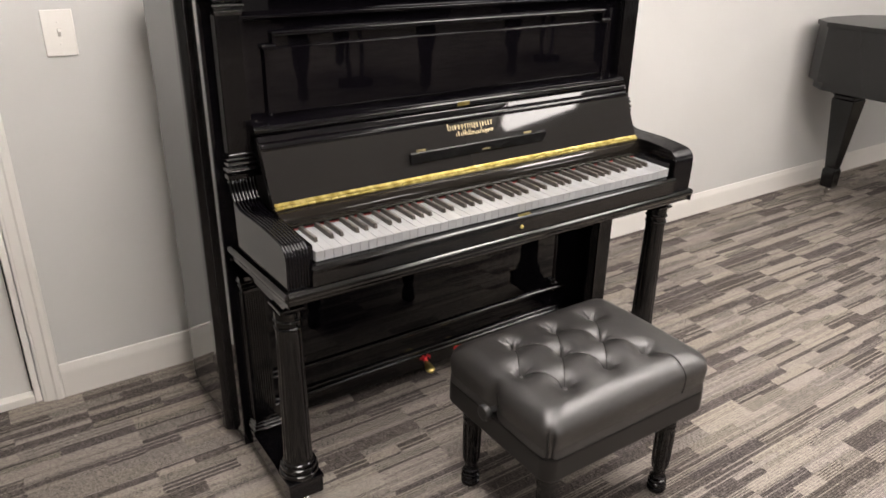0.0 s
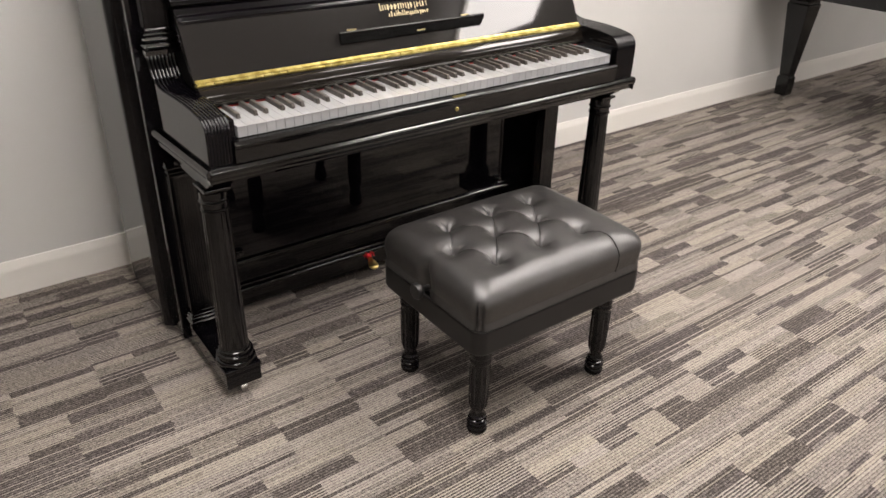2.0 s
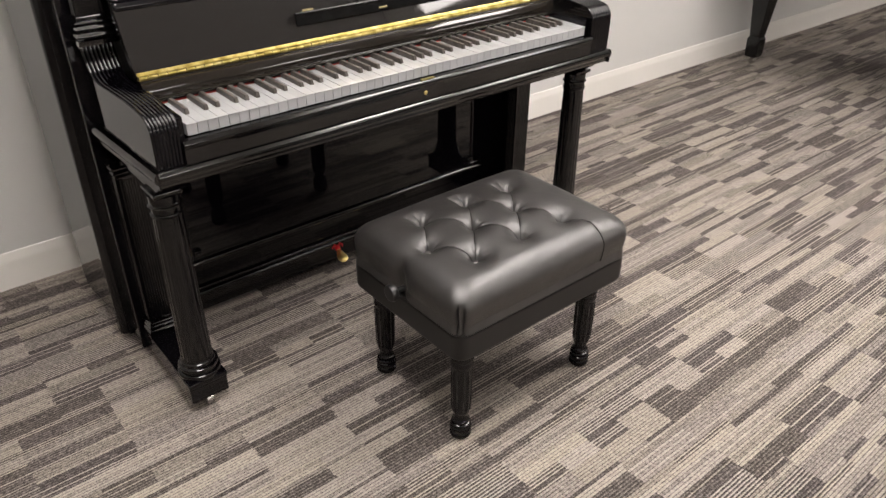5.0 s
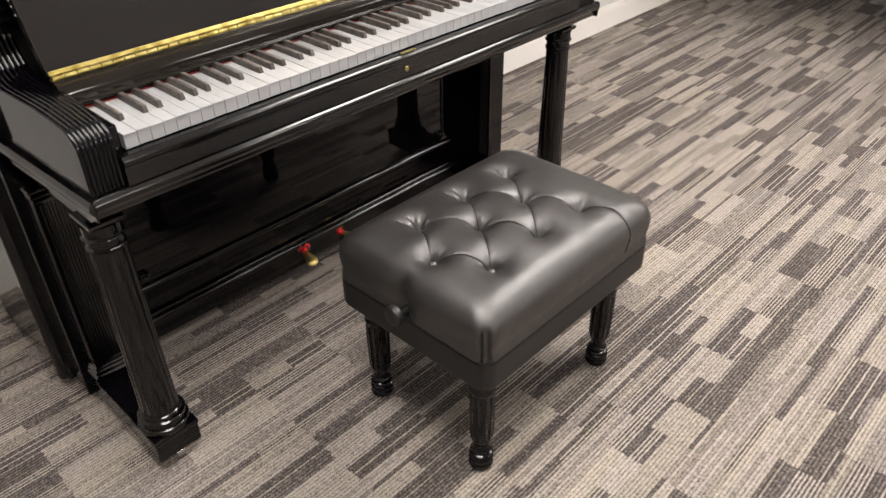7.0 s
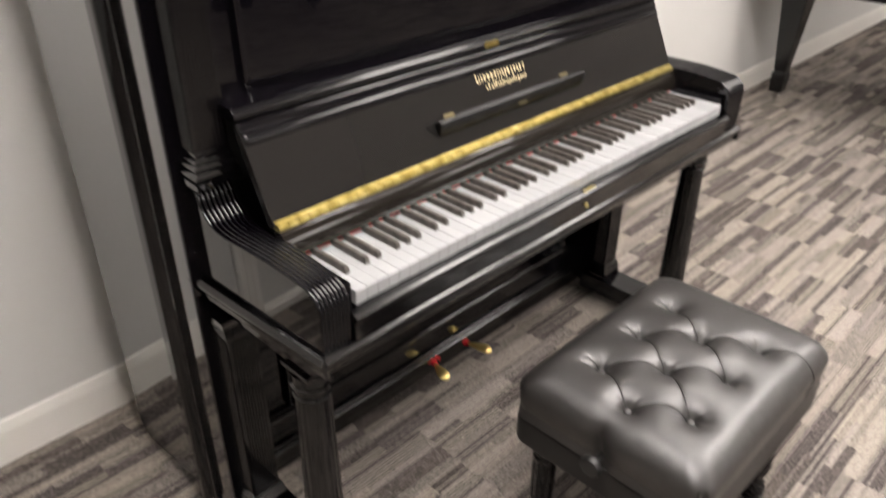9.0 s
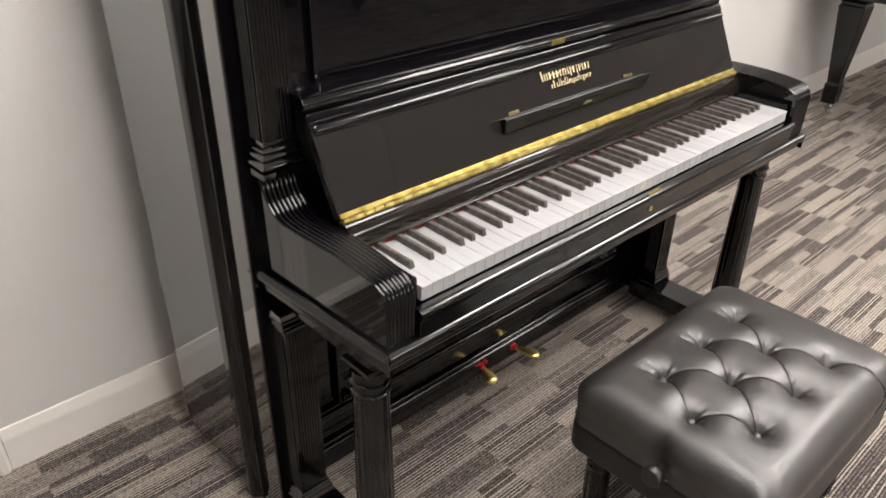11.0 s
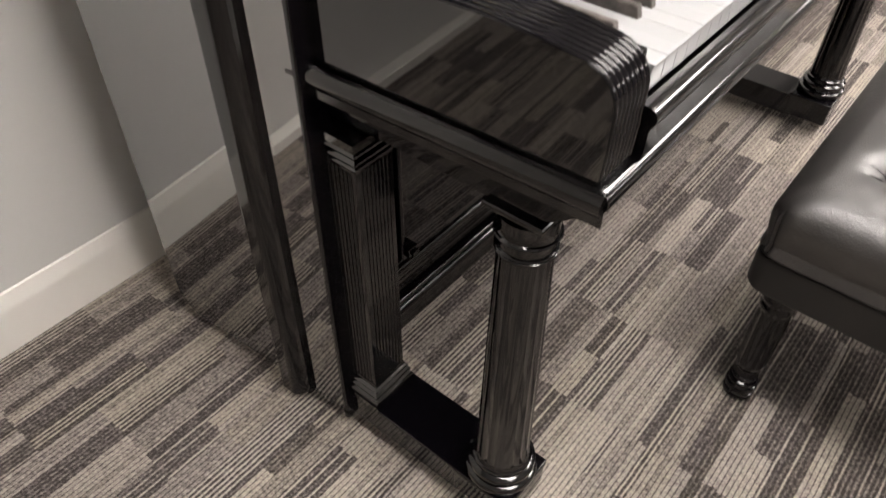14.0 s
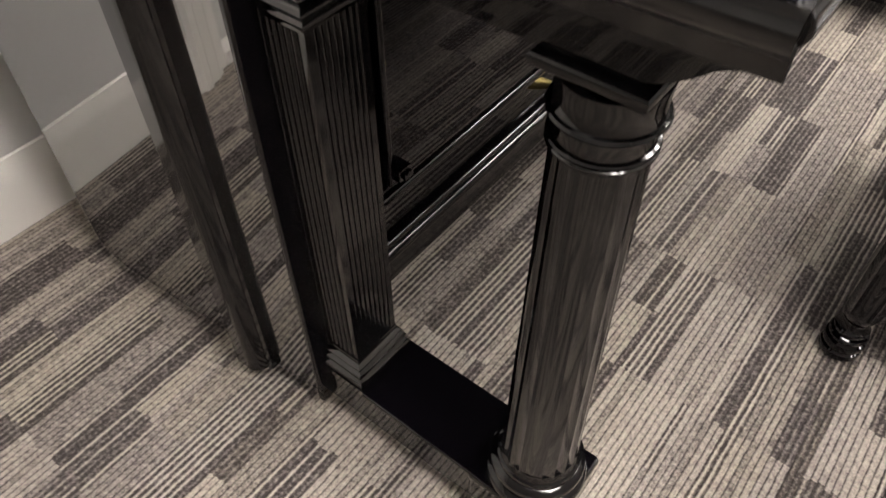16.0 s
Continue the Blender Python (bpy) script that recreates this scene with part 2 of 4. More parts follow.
def box(x0, x1, y0, y1, z0, z1, bev=0.003, seg=2, bm=None):
    """A block between two corners, with rounded edges."""
    b = bmesh.new()
    bmesh.ops.create_cube(b, size=1.0)
    bmesh.ops.scale(b, vec=(x1 - x0, y1 - y0, z1 - z0), verts=b.verts)
    bmesh.ops.translate(b, vec=((x0 + x1) / 2, (y0 + y1) / 2, (z0 + z1) / 2), verts=b.verts)
    if bev:
        bmesh.ops.bevel(b, geom=b.edges[:], offset=bev, segments=seg, profile=0.5, affect="EDGES")
    return b if bm is None else merge(bm, b)


def merge(a, b):
    tmp = bpy.data.meshes.new("tmp")
    b.to_mesh(tmp)
    b.free()
    a.from_mesh(tmp)
    bpy.data.meshes.remove(tmp)
    return a


def lathe(profile, steps=32, flute=None):
    """Rings (radius, z) turned about z. flute(z) gives the depth of flutes there, with their count."""
    b = bmesh.new()
    rings = []
    for r, z in profile:
        ring = []
        for i in range(steps):
            a = 2 * math.pi * i / steps
            rr = r
            if flute:
                depth, count = flute(z)
                rr = r - depth * abs(math.sin(a * count / 2)) ** 0.9 if depth else r
            ring.append(b.verts.new((rr * math.cos(a), rr * math.sin(a), z)))
        rings.append(ring)
    for p, q in zip(rings, rings[1:]):
        for i in range(steps):
            b.faces.new((p[i], p[(i + 1) % steps], q[(i + 1) % steps], q[i]))
    b.faces.new(list(reversed(rings[0])))
    b.faces.new(rings[-1])
    return b


def extrude_x(profile, x0, x1, bev=0.0):
    """A closed outline of (y, z), drawn anticlockwise seen from +x, as a bar along x."""
    b = bmesh.new()
    p = [b.verts.new((x0, y, z)) for y, z in profile]
    q = [b.verts.new((x1, y, z)) for y, z in profile]
    k = len(profile)
    for i in range(k):
        b.faces.new((p[i], p[(i + 1) % k], q[(i + 1) % k], q[i]))
    b.faces.new(list(reversed(p)))
    b.faces.new(q)
    bmesh.ops.recalc_face_normals(b, faces=b.faces[:])
    if bev:
        bmesh.ops.bevel(b, geom=[e for e in b.edges if e.is_manifold and e.calc_face_angle(0) > 0.6], offset=bev, segments=2, profile=0.5, affect="EDGES")
    return b


def extrude_y(profile, y0, y1):
    """A closed outline of (x, z) as a bar along y."""
    b = extrude_x(profile, y0, y1)
    bmesh.ops.transform(b, matrix=Matrix(((0, 1, 0, 0), (1, 0, 0, 0), (0, 0, 1, 0), (0, 0, 0, 1))), verts=b.verts)
    bmesh.ops.recalc_face_normals(b, faces=b.faces[:])
    return b


def move(b, x=0, y=0, z=0):
    bmesh.ops.translate(b, vec=(x, y, z), verts=b.verts)
    return b


def arc(cy, cz, r, a0, a1, n=6):
    return [(cy + r * math.cos(radians(a0 + (a1 - a0) * i / n)), cz + r * math.sin(radians(a0 + (a1 - a0) * i / n))) for i in range(n + 1)]


def tube(points, radius, sides=10):
    """A round rod along points; radius is a number or one for each point."""
    b = bmesh.new()
    pts = [Vector(p) for p in points]
    rings = []
    for i, p in enumerate(pts):
        d = (pts[min(i + 1, len(pts) - 1)] - pts[max(i - 1, 0)]).normalized()
        u = d.cross(Vector((0, 0, 1)))
        u = u.normalized() if u.length > 1e-4 else Vector((1, 0, 0))
        v = d.cross(u)
        r = radius[i] if isinstance(radius, (list, tuple)) else radius
        rings.append([b.verts.new(p + r * (math.cos(2 * math.pi * k / sides) * u + math.sin(2 * math.pi * k / sides) * v)) for k in range(sides)])
    for p, q in zip(rings, rings[1:]):
        for k in range(sides):
            b.faces.new((p[k], p[(k + 1) % sides], q[(k + 1) % sides], q[k]))
    b.faces.new(list(reversed(rings[0])))
    b.faces.new(rings[-1])
    bmesh.ops.recalc_face_normals(b, faces=b.faces[:])
    return b


# ---- room ----
X0, X1, Y0 = -4.2, 8.2, -11.0
floor = tagged(link("floor", box(X0, X1, Y0, 0.15, -0.1, 0.0, 0), CARPET, False), "grey and beige striped loop-pile carpet tiles", "carpet", kind="structure")
DX1, DX0, DH = -1.197, -2.19, 2.06
wall_back = bmesh.new()
for args in ((X0, DX0, 0, 0.14, 0, CEIL), (DX1, X1, 0, 0.14, 0, CEIL), (DX0, DX1, 0, 0.14, DH, CEIL)):
    box(*args, 0, 1, wall_back)
tagged(link("wall_north", wall_back, WALL, False), "painted light grey wall with faint shadows", "wall", kind="structure")
tagged(link("wall_south", box(X0, X1, Y0 - 0.14, Y0, 0, CEIL, 0), WALL, False), "painted light grey wall behind the pianos", "wall", kind="structure")
tagged(link("wall_west", box(X0 - 0.14, X0, Y0 - 0.14, 0.14, 0, CEIL, 0), WALL, False), "painted light grey end wall", "wall", kind="structure")
tagged(link("wall_east", box(X1, X1 + 0.14, Y0 - 0.14, 0.14, 0, CEIL, 0), WALL, False), "painted light grey end wall", "wall", kind="structure")
tagged(link("ceiling", box(X0 - 0.14, X1 + 0.14, Y0 - 0.14, 0.14, CEIL, CEIL + 0.1, 0), CEILING, False), "white mineral-fibre ceiling", "ceiling", kind="structure")

BASE_PROFILE = [(-0.001, 0.0), (-0.016, 0.0), (-0.016, 0.085), (-0.013, 0.098), (-0.008, 0.105), (-0.005, 0.118), (-0.001, 0.12)]
baseboard = tagged(link("baseboard", extrude_x(BASE_PROFILE, -1.131, X1 - 0.002), TRIM), "white painted moulded baseboard along the wall", "baseboard", kind="structure")

# door casing and door
CASING = [(0.0, 0.0), (0.0, -0.012), (0.008, -0.02), (0.022, -0.02), (0.028, -0.014), (0.05, -0.012), (0.056, -0.008), (0.062, -0.008), (0.062, 0.0)]


def casing_leg(x, sign):
    b = bmesh.new()
    p = [b.verts.new((x + sign * u, v - 0.001, 0.0)) for u, v in CASING]
    q = [b.verts.new((x + sign * u, v - 0.001, DH + 0.0)) for u, v in CASING]
    for i in range(len(CASING)):
        j = (i + 1) % len(CASING)
        b.faces.new((p[i], p[j], q[j], q[i]))
    b.faces.new(p)
    b.faces.new(q)
    bmesh.ops.recalc_face_normals(b, faces=b.faces[:])
    return b


door = thing("door_1", (DX0, 0.05, 0), "closed grey painted door in a white moulded frame", "door", kind="structure")
trim = casing_leg(-1.132, -1)
merge(trim, casing_leg(DX0 - 0.063, 1))
box(DX0 - 0.063, -1.132, -0.021, -0.001, DH + 0.002, DH + 0.065, 0.004, 2, trim)
tagged(link("trim", trim, TRIM), "white moulded door casing", "door casing", kind="structure")
part("jamb", box(DX1 - 0.02 - DX0, DX1 - 0.001 - DX0, -0.049, 0.088, 0.0, DH, 0.002), TRIM, door)
part("threshold", box(0.0, DX1 - 0.021 - DX0, -0.052, -0.012, 0.0005, 0.03, 0.004), TRIM, door, "white door sweep strip")
part("door_leaf", box(0.004, DX1 - 0.024 - DX0, -0.01, 0.03, 0.008, DH - 0.004, 0.002), DOOR, door)

# light switch
sw = thing("light_switch", (-0.944, -0.001, 1.164), "white toggle light switch plate on the wall", "light switch")
plate = box(-0.042, 0.042, -0.006, 0.0, -0.064, 0.064, 0.003, 3)
part("plate", plate, PLASTIC, sw)
part("toggle", extrude_x([(-0.004, -0.012), (-0.004, 0.012), (-0.017, 0.010), (-0.018, 0.004)], -0.004, 0.004, 0.001), PLASTIC, sw)
for z in (0.03, -0.03):
    b = lathe([(0.0035, 0), (0.0035, 0.0015), (0.002, 0.002)], 12)
    bmesh.ops.rotate(b, cent=(0, 0, 0), matrix=Matrix.Rotation(radians(90), 3, "X"), verts=b.verts)
    part("screw", move(b, 0, -0.006, z), PLASTIC, sw)

# ceiling lights
lamp0 = None
for x, y, turn in LAMP_XY:
    if lamp0 is None:
        lamp0 = thing("ceiling_light", (x, y, CEIL), "oblong white wraparound light under the ceiling", "ceiling light", "ceiling lights")
        lamp0.rotation_euler = (0, 0, radians(turn))
        fr = bmesh.new()
        for a in ((-0.33, 0.33, -0.63, -0.60), (-0.33, 0.33, 0.60, 0.63), (-0.33, -0.30, -0.5995, 0.5995), (0.30, 0.33, -0.5995, 0.5995)):
            box(*a, -0.030, -0.001, 0.002, 1, fr)
        part("frame", fr, TRIM, lamp0)
        part("diffuser", box(-0.299, 0.299, -0.599, 0.599, -0.1, -0.002, 0.02), LAMP, lamp0)
    else:
        copy_thing(lamp0, pose(x, y, CEIL, 0, 0, turn))


# ---- upright piano ----
piano = thing("upright_piano", (0, -0.35, 0), "tall glossy black upright piano with fluted columns against the wall", "piano")
OFF = Vector((0, -0.35, 0))


def pp(name, bm, material=BLACK, parent=None, label=""):
    """A part of the upright piano, drawn in room coordinates."""
    bmesh.ops.translate(bm, vec=-OFF, verts=bm.verts)
    return part(name, bm, material, parent or piano, label)


SIDES = ((-1, 0.722), (1, 0.737))   # outer faces of the sides
YF = -0.606         # front edge of the sides
YB = -0.185
TOP = 1.36
for s, SX in SIDES:
    a, c = sorted((s * SX, s * (SX - 0.034)))
    outline = [(-0.592, 0.026), (YB - 0.05, 0.026)] + arc(YB - 0.05, 0.076, 0.05, -90, 0, 6)[1:] + [(YB, TOP - 0.03), (-0.592, TOP - 0.03)]
    panel = extrude_x(outline, a, c, 0.002)
    for v in panel.verts:            # the sides flare a little towards the wall
        v.co.x += s * 0.024 * (v.co.y + 0.53) / 0.34
    pp("side_panel", panel, BLACK_MIRROR)
    pp("front_stile", box(*sorted((s * (SX + 0.002), s * (SX - 0.034))), YF + 0.004, -0.5925, 0.022, TOP - 0.03, 0.003))
    post = bmesh.new()
    prof = [(SX - 0.006, -0.518), (SX + 0.008, -0.518), (SX + 0.010, -0.511), (SX + 0.019, -0.507), (SX + 0.025, -0.500), (SX + 0.027, -0.492), (SX + 0.027, -0.472), (SX + 0.023, -0.463), (SX - 0.006, -0.461)]
    lo = [post.verts.new((s * u, v, 0.024)) for u, v in prof]
    hi = [post.verts.new((s * u, v, TOP - 0.035)) for u, v in prof]
    for i in range(len(prof)):
        j = (i + 1) % len(prof)
        post.faces.new((lo[i], lo[j], hi[j], hi[i]))
    post.faces.new(lo), post.faces.new(hi)
    bmesh.ops.recalc_face_normals(post, faces=post.faces[:])
    pp("side_post", post, BLACK_TURNED)
pp("back_frame", box(-0.695, 0.70, -0.24, -0.18, 0.03, TOP - 0.04, 0.003), IRON)
# top lid with a moulded front edge
lid_prof = [(-0.155, TOP - 0.03), (-0.655, TOP - 0.03), (-0.675, TOP - 0.025), (-0.69, TOP - 0.012), (-0.69, TOP - 0.004), (-0.684, TOP), (-0.155, TOP)]
pp("top_lid", extrude_x(lid_prof, -0.765, 0.78, 0.002))


def moulded(*steps):
    """Overhang and height of a moulding, from the outer end inwards: (from, to, overhang, bulge) for each flat or bead."""
    out = []
    for v0, v1, over, bulge in steps:
        k = 7 if bulge else 2
        out += [(over + bulge * math.sin(math.pi * i / (k - 1)), v0 + (v1 - v0) * i / (k - 1)) for i in range(k)]
    return out


BASE_STEPS = moulded((0.0, 0.17, 0.0115, 0), (0.18, 0.44, 0.0065, 0.005), (0.46, 0.68, 0.0045, 0.0045), (0.70, 0.84, 0.0025, 0.0035), (0.86, 1.0, 0.0006, 0.0008))
CAP_STEPS = moulded((0.0, 0.22, 0.009, 0), (0.26, 0.48, 0.004, 0.004), (0.54, 0.74, 0.002, 0.004), (0.80, 0.92, 0.0008, 0.002), (0.94, 1.0, 0.0005, 0))


def pilaster(x0, x1, yb, yf, z0, z1, base_h, cap_h, s):
    """A square fluted shaft with stepped base and cap; parts of the piano."""
    b = bmesh.new()
    # flutes: outline in plan, extruded upwards
    pts = []
    n = 8
    w = (x1 - x0)
    for i in range(n):
        a, c = x0 + 0.006 + (w - 0.012) * i / n, x0 + 0.006 + (w - 0.012) * (i + 1) / n
        mid = (a + c) / 2
        pts += [(a, yf), (a + 0.0012, yf), (mid - 0.0016, yf + 0.0009), (mid, yf + 0.0013), (mid + 0.0016, yf + 0.0009), (c - 0.0012, yf)]
    pts = [(x0, yf)] + pts + [(x1, yf)]
    d = yb - yf
    right = []
    for i in range(5):
        a, c = yf + 0.006 + (d - 0.012) * i / 5, yf + 0.006 + (d - 0.012) * (i + 1) / 5
        right += [(x1, a + 0.0012), (x1 - 0.0013, (a + c) / 2), (x1, c - 0.0012)]
    left = [(x0 + (x1 - x), y) for x, y in reversed(right)]
    pts = pts + right + [(x1, yb), (x0, yb)] + left
    lo = [b.verts.new((x, y, z0 + base_h - 0.001)) for x, y in pts]
    hi = [b.verts.new((x, y, z1 - cap_h + 0.001)) for x, y in pts]
    for i in range(len(pts)):
        j = (i + 1) % len(pts)
        b.faces.new((lo[i], lo[j], hi[j], hi[i]))
    bmesh.ops.recalc_face_normals(b, faces=b.faces[:])
    shaft = pp("pilaster", b, BLACK_TURNED)
    for nm, za, h, outline in (("pilaster_base", z0, base_h, BASE_STEPS), ("pilaster_cap", z1, -cap_h, CAP_STEPS)):
        m = bmesh.new()
        rings = [[m.verts.new(p) for p in ((x0 - o, yf - o, za + h * v), (x1 + o, yf - o, za + h * v), (x1 + o, yb, za + h * v), (x0 - o, yb, za + h * v))] for o, v in outline]
        for p, q in zip(rings, rings[1:]):
            for i in range(4):
                m.faces.new((p[i], p[(i + 1) % 4], q[(i + 1) % 4], q[i]))
        m.faces.new(rings[0]), m.faces.new(rings[-1])
        bmesh.ops.recalc_face_normals(m, faces=m.faces[:])
        mo = part(nm, m, BLACK_POLISH, shaft)
        bmesh_shift(mo, -OFF)
    return shaft


def bmesh_shift(ob, v):
    ob.data.transform(Matrix.Translation(v))


COLX, COLY = 0.664, -0.868


def column_flute(z):
    return (0.0013, 20) if 0.145 < z < 0.544 else (0.0, 20)


for s in (-1, 1):
    xa, xb = sorted((s * 0.701, s * 0.638))
    pilaster(xa, xb, YF + 0.002, -0.652, 0.087, 0.602, 0.05, 0.05, s)
    pilaster(*sorted((s * 0.70, s * 0.637)), YF + 0.002, -0.655, 0.878, 1.328, 0.06, 0.06, s)
    # toe board on casters, with a taller block under the column
    toe = pp("toe_board", box(*sorted((s * 0.711, s * 0.617)), -0.818, YF + 0.03, 0.03, 0.086, 0.003))
    blk = bmesh.new()
    box(*sorted((s * 0.713, s * 0.615)), -0.916, -0.817, 0.034, 0.092, 0.004, 2, blk)
    box(*sorted((s * 0.715, s * 0.613)), -0.918, -0.815, 0.08, 0.094, 0.004, 2, blk)
    pp("foot_block", blk)
    for y in (-0.893, -0.3):
        w = lathe([(0.006, -0.011), (0.014, -0.011), (0.017, -0.008), (0.017, 0.008), (0.014, 0.011), (0.006, 0.011)], 20)
        bmesh.ops.rotate(w, cent=(0, 0, 0), matrix=Matrix.Rotation(radians(90), 3, "Y"), verts=w.verts)
        pp("caster_wheel", move(w, s * 0.664, y, 0.0172), STEEL, None, "small steel caster wheel")
        pp("caster_fork", box(s * 0.664 - 0.015, s * 0.664 + 0.015, y - 0.01, y + 0.01, 0.03, 0.04, 0.002), STEEL)
    # round fluted column
    prof = [(0.050, 0.094), (0.0515, 0.0955), (0.053, 0.100), (0.053, 0.104), (0.0515, 0.108), (0.049, 0.1095), (0.0455, 0.1105), (0.0445, 0.114), (0.046, 0.1165), (0.0485, 0.118), (0.0495, 0.122), (0.0485, 0.126), (0.045, 0.128), (0.042, 0.129), (0.0415, 0.132), (0.043, 0.134), (0.0425, 0.1375), (0.040, 0.139), (0.0388, 0.142), (0.0385, 0.146)]
    prof += [(0.0385 - 0.0065 * t, 0.147 + 0.395 * t) for t in (0, 0.2, 0.4, 0.6, 0.8, 1.0)]
    prof += [(0.032, 0.545), (0.0338, 0.546), (0.0352, 0.548), (0.0352, 0.5495), (0.0338, 0.5505), (0.0345, 0.5515), (0.0352, 0.553), (0.0345, 0.5545), (0.0325, 0.5555), (0.0322, 0.558), (0.0325, 0.568), (0.0335, 0.5695), (0.0362, 0.5705), (0.0375, 0.5725), (0.0365, 0.5745), (0.0345, 0.5755), (0.0335, 0.579), (0.0335, 0.584), (0.034, 0.590), (0.0345, 0.596), (0.0345, 0.598)]
    col = lathe(prof, 80, column_flute)
    cx = 0.01 if s > 0 else 0.0        # the treble column stands a little wider
    pp("column", move(col, s * COLX + cx, COLY, 0), BLACK_TURNED)
    cap = bmesh.new()
    ax0, ax1, ay0, ay1 = *sorted((s * 0.6965, s * 0.631)), -0.903, -0.829
    rings = [[cap.verts.new(p) for p in ((ax0 + o, ay0 + o, z), (ax1 - o, ay0 + o, z), (ax1 - o, ay1 - o, z), (ax0 + o, ay1 - o, z))] for o, z in ((0.009, 0.594), (0.006, 0.5975), (0.0015, 0.6005), (0.0, 0.603), (0.0, 0.608), (0.0012, 0.6095))]
    for p, q in zip(rings, rings[1:]):
        for i in range(4):
            cap.faces.new((p[i], p[(i + 1) % 4], q[(i + 1) % 4], q[i]))
    cap.faces.new(rings[0]), cap.faces.new(rings[-1])
    bmesh.ops.recalc_face_normals(cap, faces=cap.faces[:])
    pp("abacus", move(cap, cx), BLACK_TURNED)

# keybed with nosing, apron brackets under its ends
bed_prof = [(-0.58, 0.640), (-0.935, 0.640), (-0.948, 0.643), (-0.953, 0.650), (-0.953, 0.655)] + arc(-0.9495, 0.670, 0.0125, 232, 92, 12) + [(-0.58, 0.683)]
pp("keybed", extrude_x(bed_prof, -0.692, 0.719, 0.0015), BLACK_EDGE)
for s, xe in ((-1, 0.692), (1, 0.719)):
    side = [(s * (xe - 0.001), 0.642), (s * (xe + 0.003), 0.645), (s * (xe + 0.0035), 0.656), (s * (xe + 0.0075), 0.661), (s * (xe + 0.010), 0.668), (s * (xe + 0.0085), 0.676), (s * (xe + 0.004), 0.6815), (s * (xe - 0.001), 0.683)]
    nosing = extrude_y(side, -0.958, -0.575)
    for v in nosing.verts:           # the ends of the keybed flare towards the back too
        v.co.x += s * 0.016 * (v.co.y + 0.958) / 0.35
    pp("bed_nosing", nosing, BLACK_EDGE)
    br = [(-0.58, 0.61), (-0.868, 0.61), (-0.888, 0.611), (-0.903, 0.616), (-0.918, 0.626), (-0.928, 0.635), (-0.94, 0.6405), (-0.58, 0.6405)]
    pp("bed_apron", extrude_x(br, *sorted((s * (xe - (0.003 if s < 0 else 0.020)), s * 0.63)), 0.001))
pp("front_apron", box(-0.629, 0.629, -0.89, -0.875, 0.612, 0.6395, 0.002))

# arms: S-shaped cheeks with reeded tops
arm_top = [(-0.948, 0.684), (-0.950, 0.72), (-0.950, 0.750)] + arc(-0.910, 0.757, 0.04, 180, 100, 8) + [(-0.875, 0.8015), (-0.82, 0.8045), (-0.76, 0.804), (-0.71, 0.803), (-0.685, 0.805), (-0.665, 0.812), (-0.649, 0.826), (-0.639, 0.844), (-0.632, 0.862), (-0.629, 0.878)]


def arm(s):
    xo, xi, up = (0.689, 0.630, 0.0) if s < 0 else (0.717, 0.632, 0.020)
    b = bmesh.new()
    n = 81
    rows = []
    for k, (y, z) in enumerate(arm_top):
        p, q = arm_top[max(k - 1, 0)], arm_top[min(k + 1, len(arm_top) - 1)]
        ty, tz = q[0] - p[0], q[1] - p[1]
        d = math.hypot(ty, tz) or 1
        ny, nz = -tz / d, ty / d
        row = []
        for i in range(n):
            u = i / (n - 1)
            reed = 0.0019 * (abs(math.sin(math.pi * (u * 8))) ** 0.7 - 1) if 0.02 < u < 0.98 else -0.0019
            flare = 0.014 * (1 - u) * min(1.0, max(0.0, (y + 0.95) / 0.33))
            row.append(b.verts.new((s * (xo + (xi - xo) * u + flare), y + ny * reed, z + nz * reed + up * min(1.0, max(0.0, (z - 0.69) / 0.06)))))
        rows.append(row)
    for r, t in zip(rows, rows[1:]):
        for i in range(n - 1):
            b.faces.new((r[i], r[i + 1], t[i + 1], t[i]))
    # flat cheeks and the underside
    for i in (0, n - 1):
        x = rows[-1][i].co.x
        base = [b.verts.new((x, -0.60, 0.878 + up)), b.verts.new((x, -0.60, 0.684))]
        b.faces.new([r[i] for r in rows] + base).material_index = 1
    bmesh.ops.recalc_face_normals(b, faces=b.faces[:])
    ob = pp("arm", b)
    ob.data.materials.append(BLACK_POLISH)


for s in (-1, 1):
    arm(s)
    pp("key_block", box(*sorted((s * 0.6295, s * 0.6135)), -0.935, -0.775, 0.684, 0.782, 0.004))

# key slip, lock, felt, name rail
slip = [(-0.944, 0.684), (-0.957, 0.684), (-0.957, 0.711)] + arc(-0.953, 0.7265, 0.010, 235, 95, 10) + [(-0.944, 0.737)]
pp("key_slip", extrude_x(slip, -0.629, 0.629, 0.0008), BLACK_EDGE)
b = lathe([(0.002, 0), (0.005, 0.0), (0.0055, 0.0012), (0.0042, 0.0024), (0.002, 0.0022)], 20)
bmesh.ops.rotate(b, cent=(0, 0, 0), matrix=Matrix.Rotation(radians(90), 3, "X"), verts=b.verts)
pp("lock_escutcheon", move(b, 0.0, -0.958, 0.703), BRASS, None, "round brass keyhole")
pp("slip_plate", box(-0.012, 0.028, -0.9605, -0.952, 0.7375, 0.7395, 0.0005), BRASS)
pp("felt_strip", box(-0.612, 0.612, -0.794, -0.788, 0.752, 0.7672, 0.001), FELT, None, "red felt strip behind the keys")
rail = [(-0.76, 0.774), (-0.800, 0.774), (-0.8022, 0.776), (-0.8018, 0.7795), (-0.7995, 0.781)]
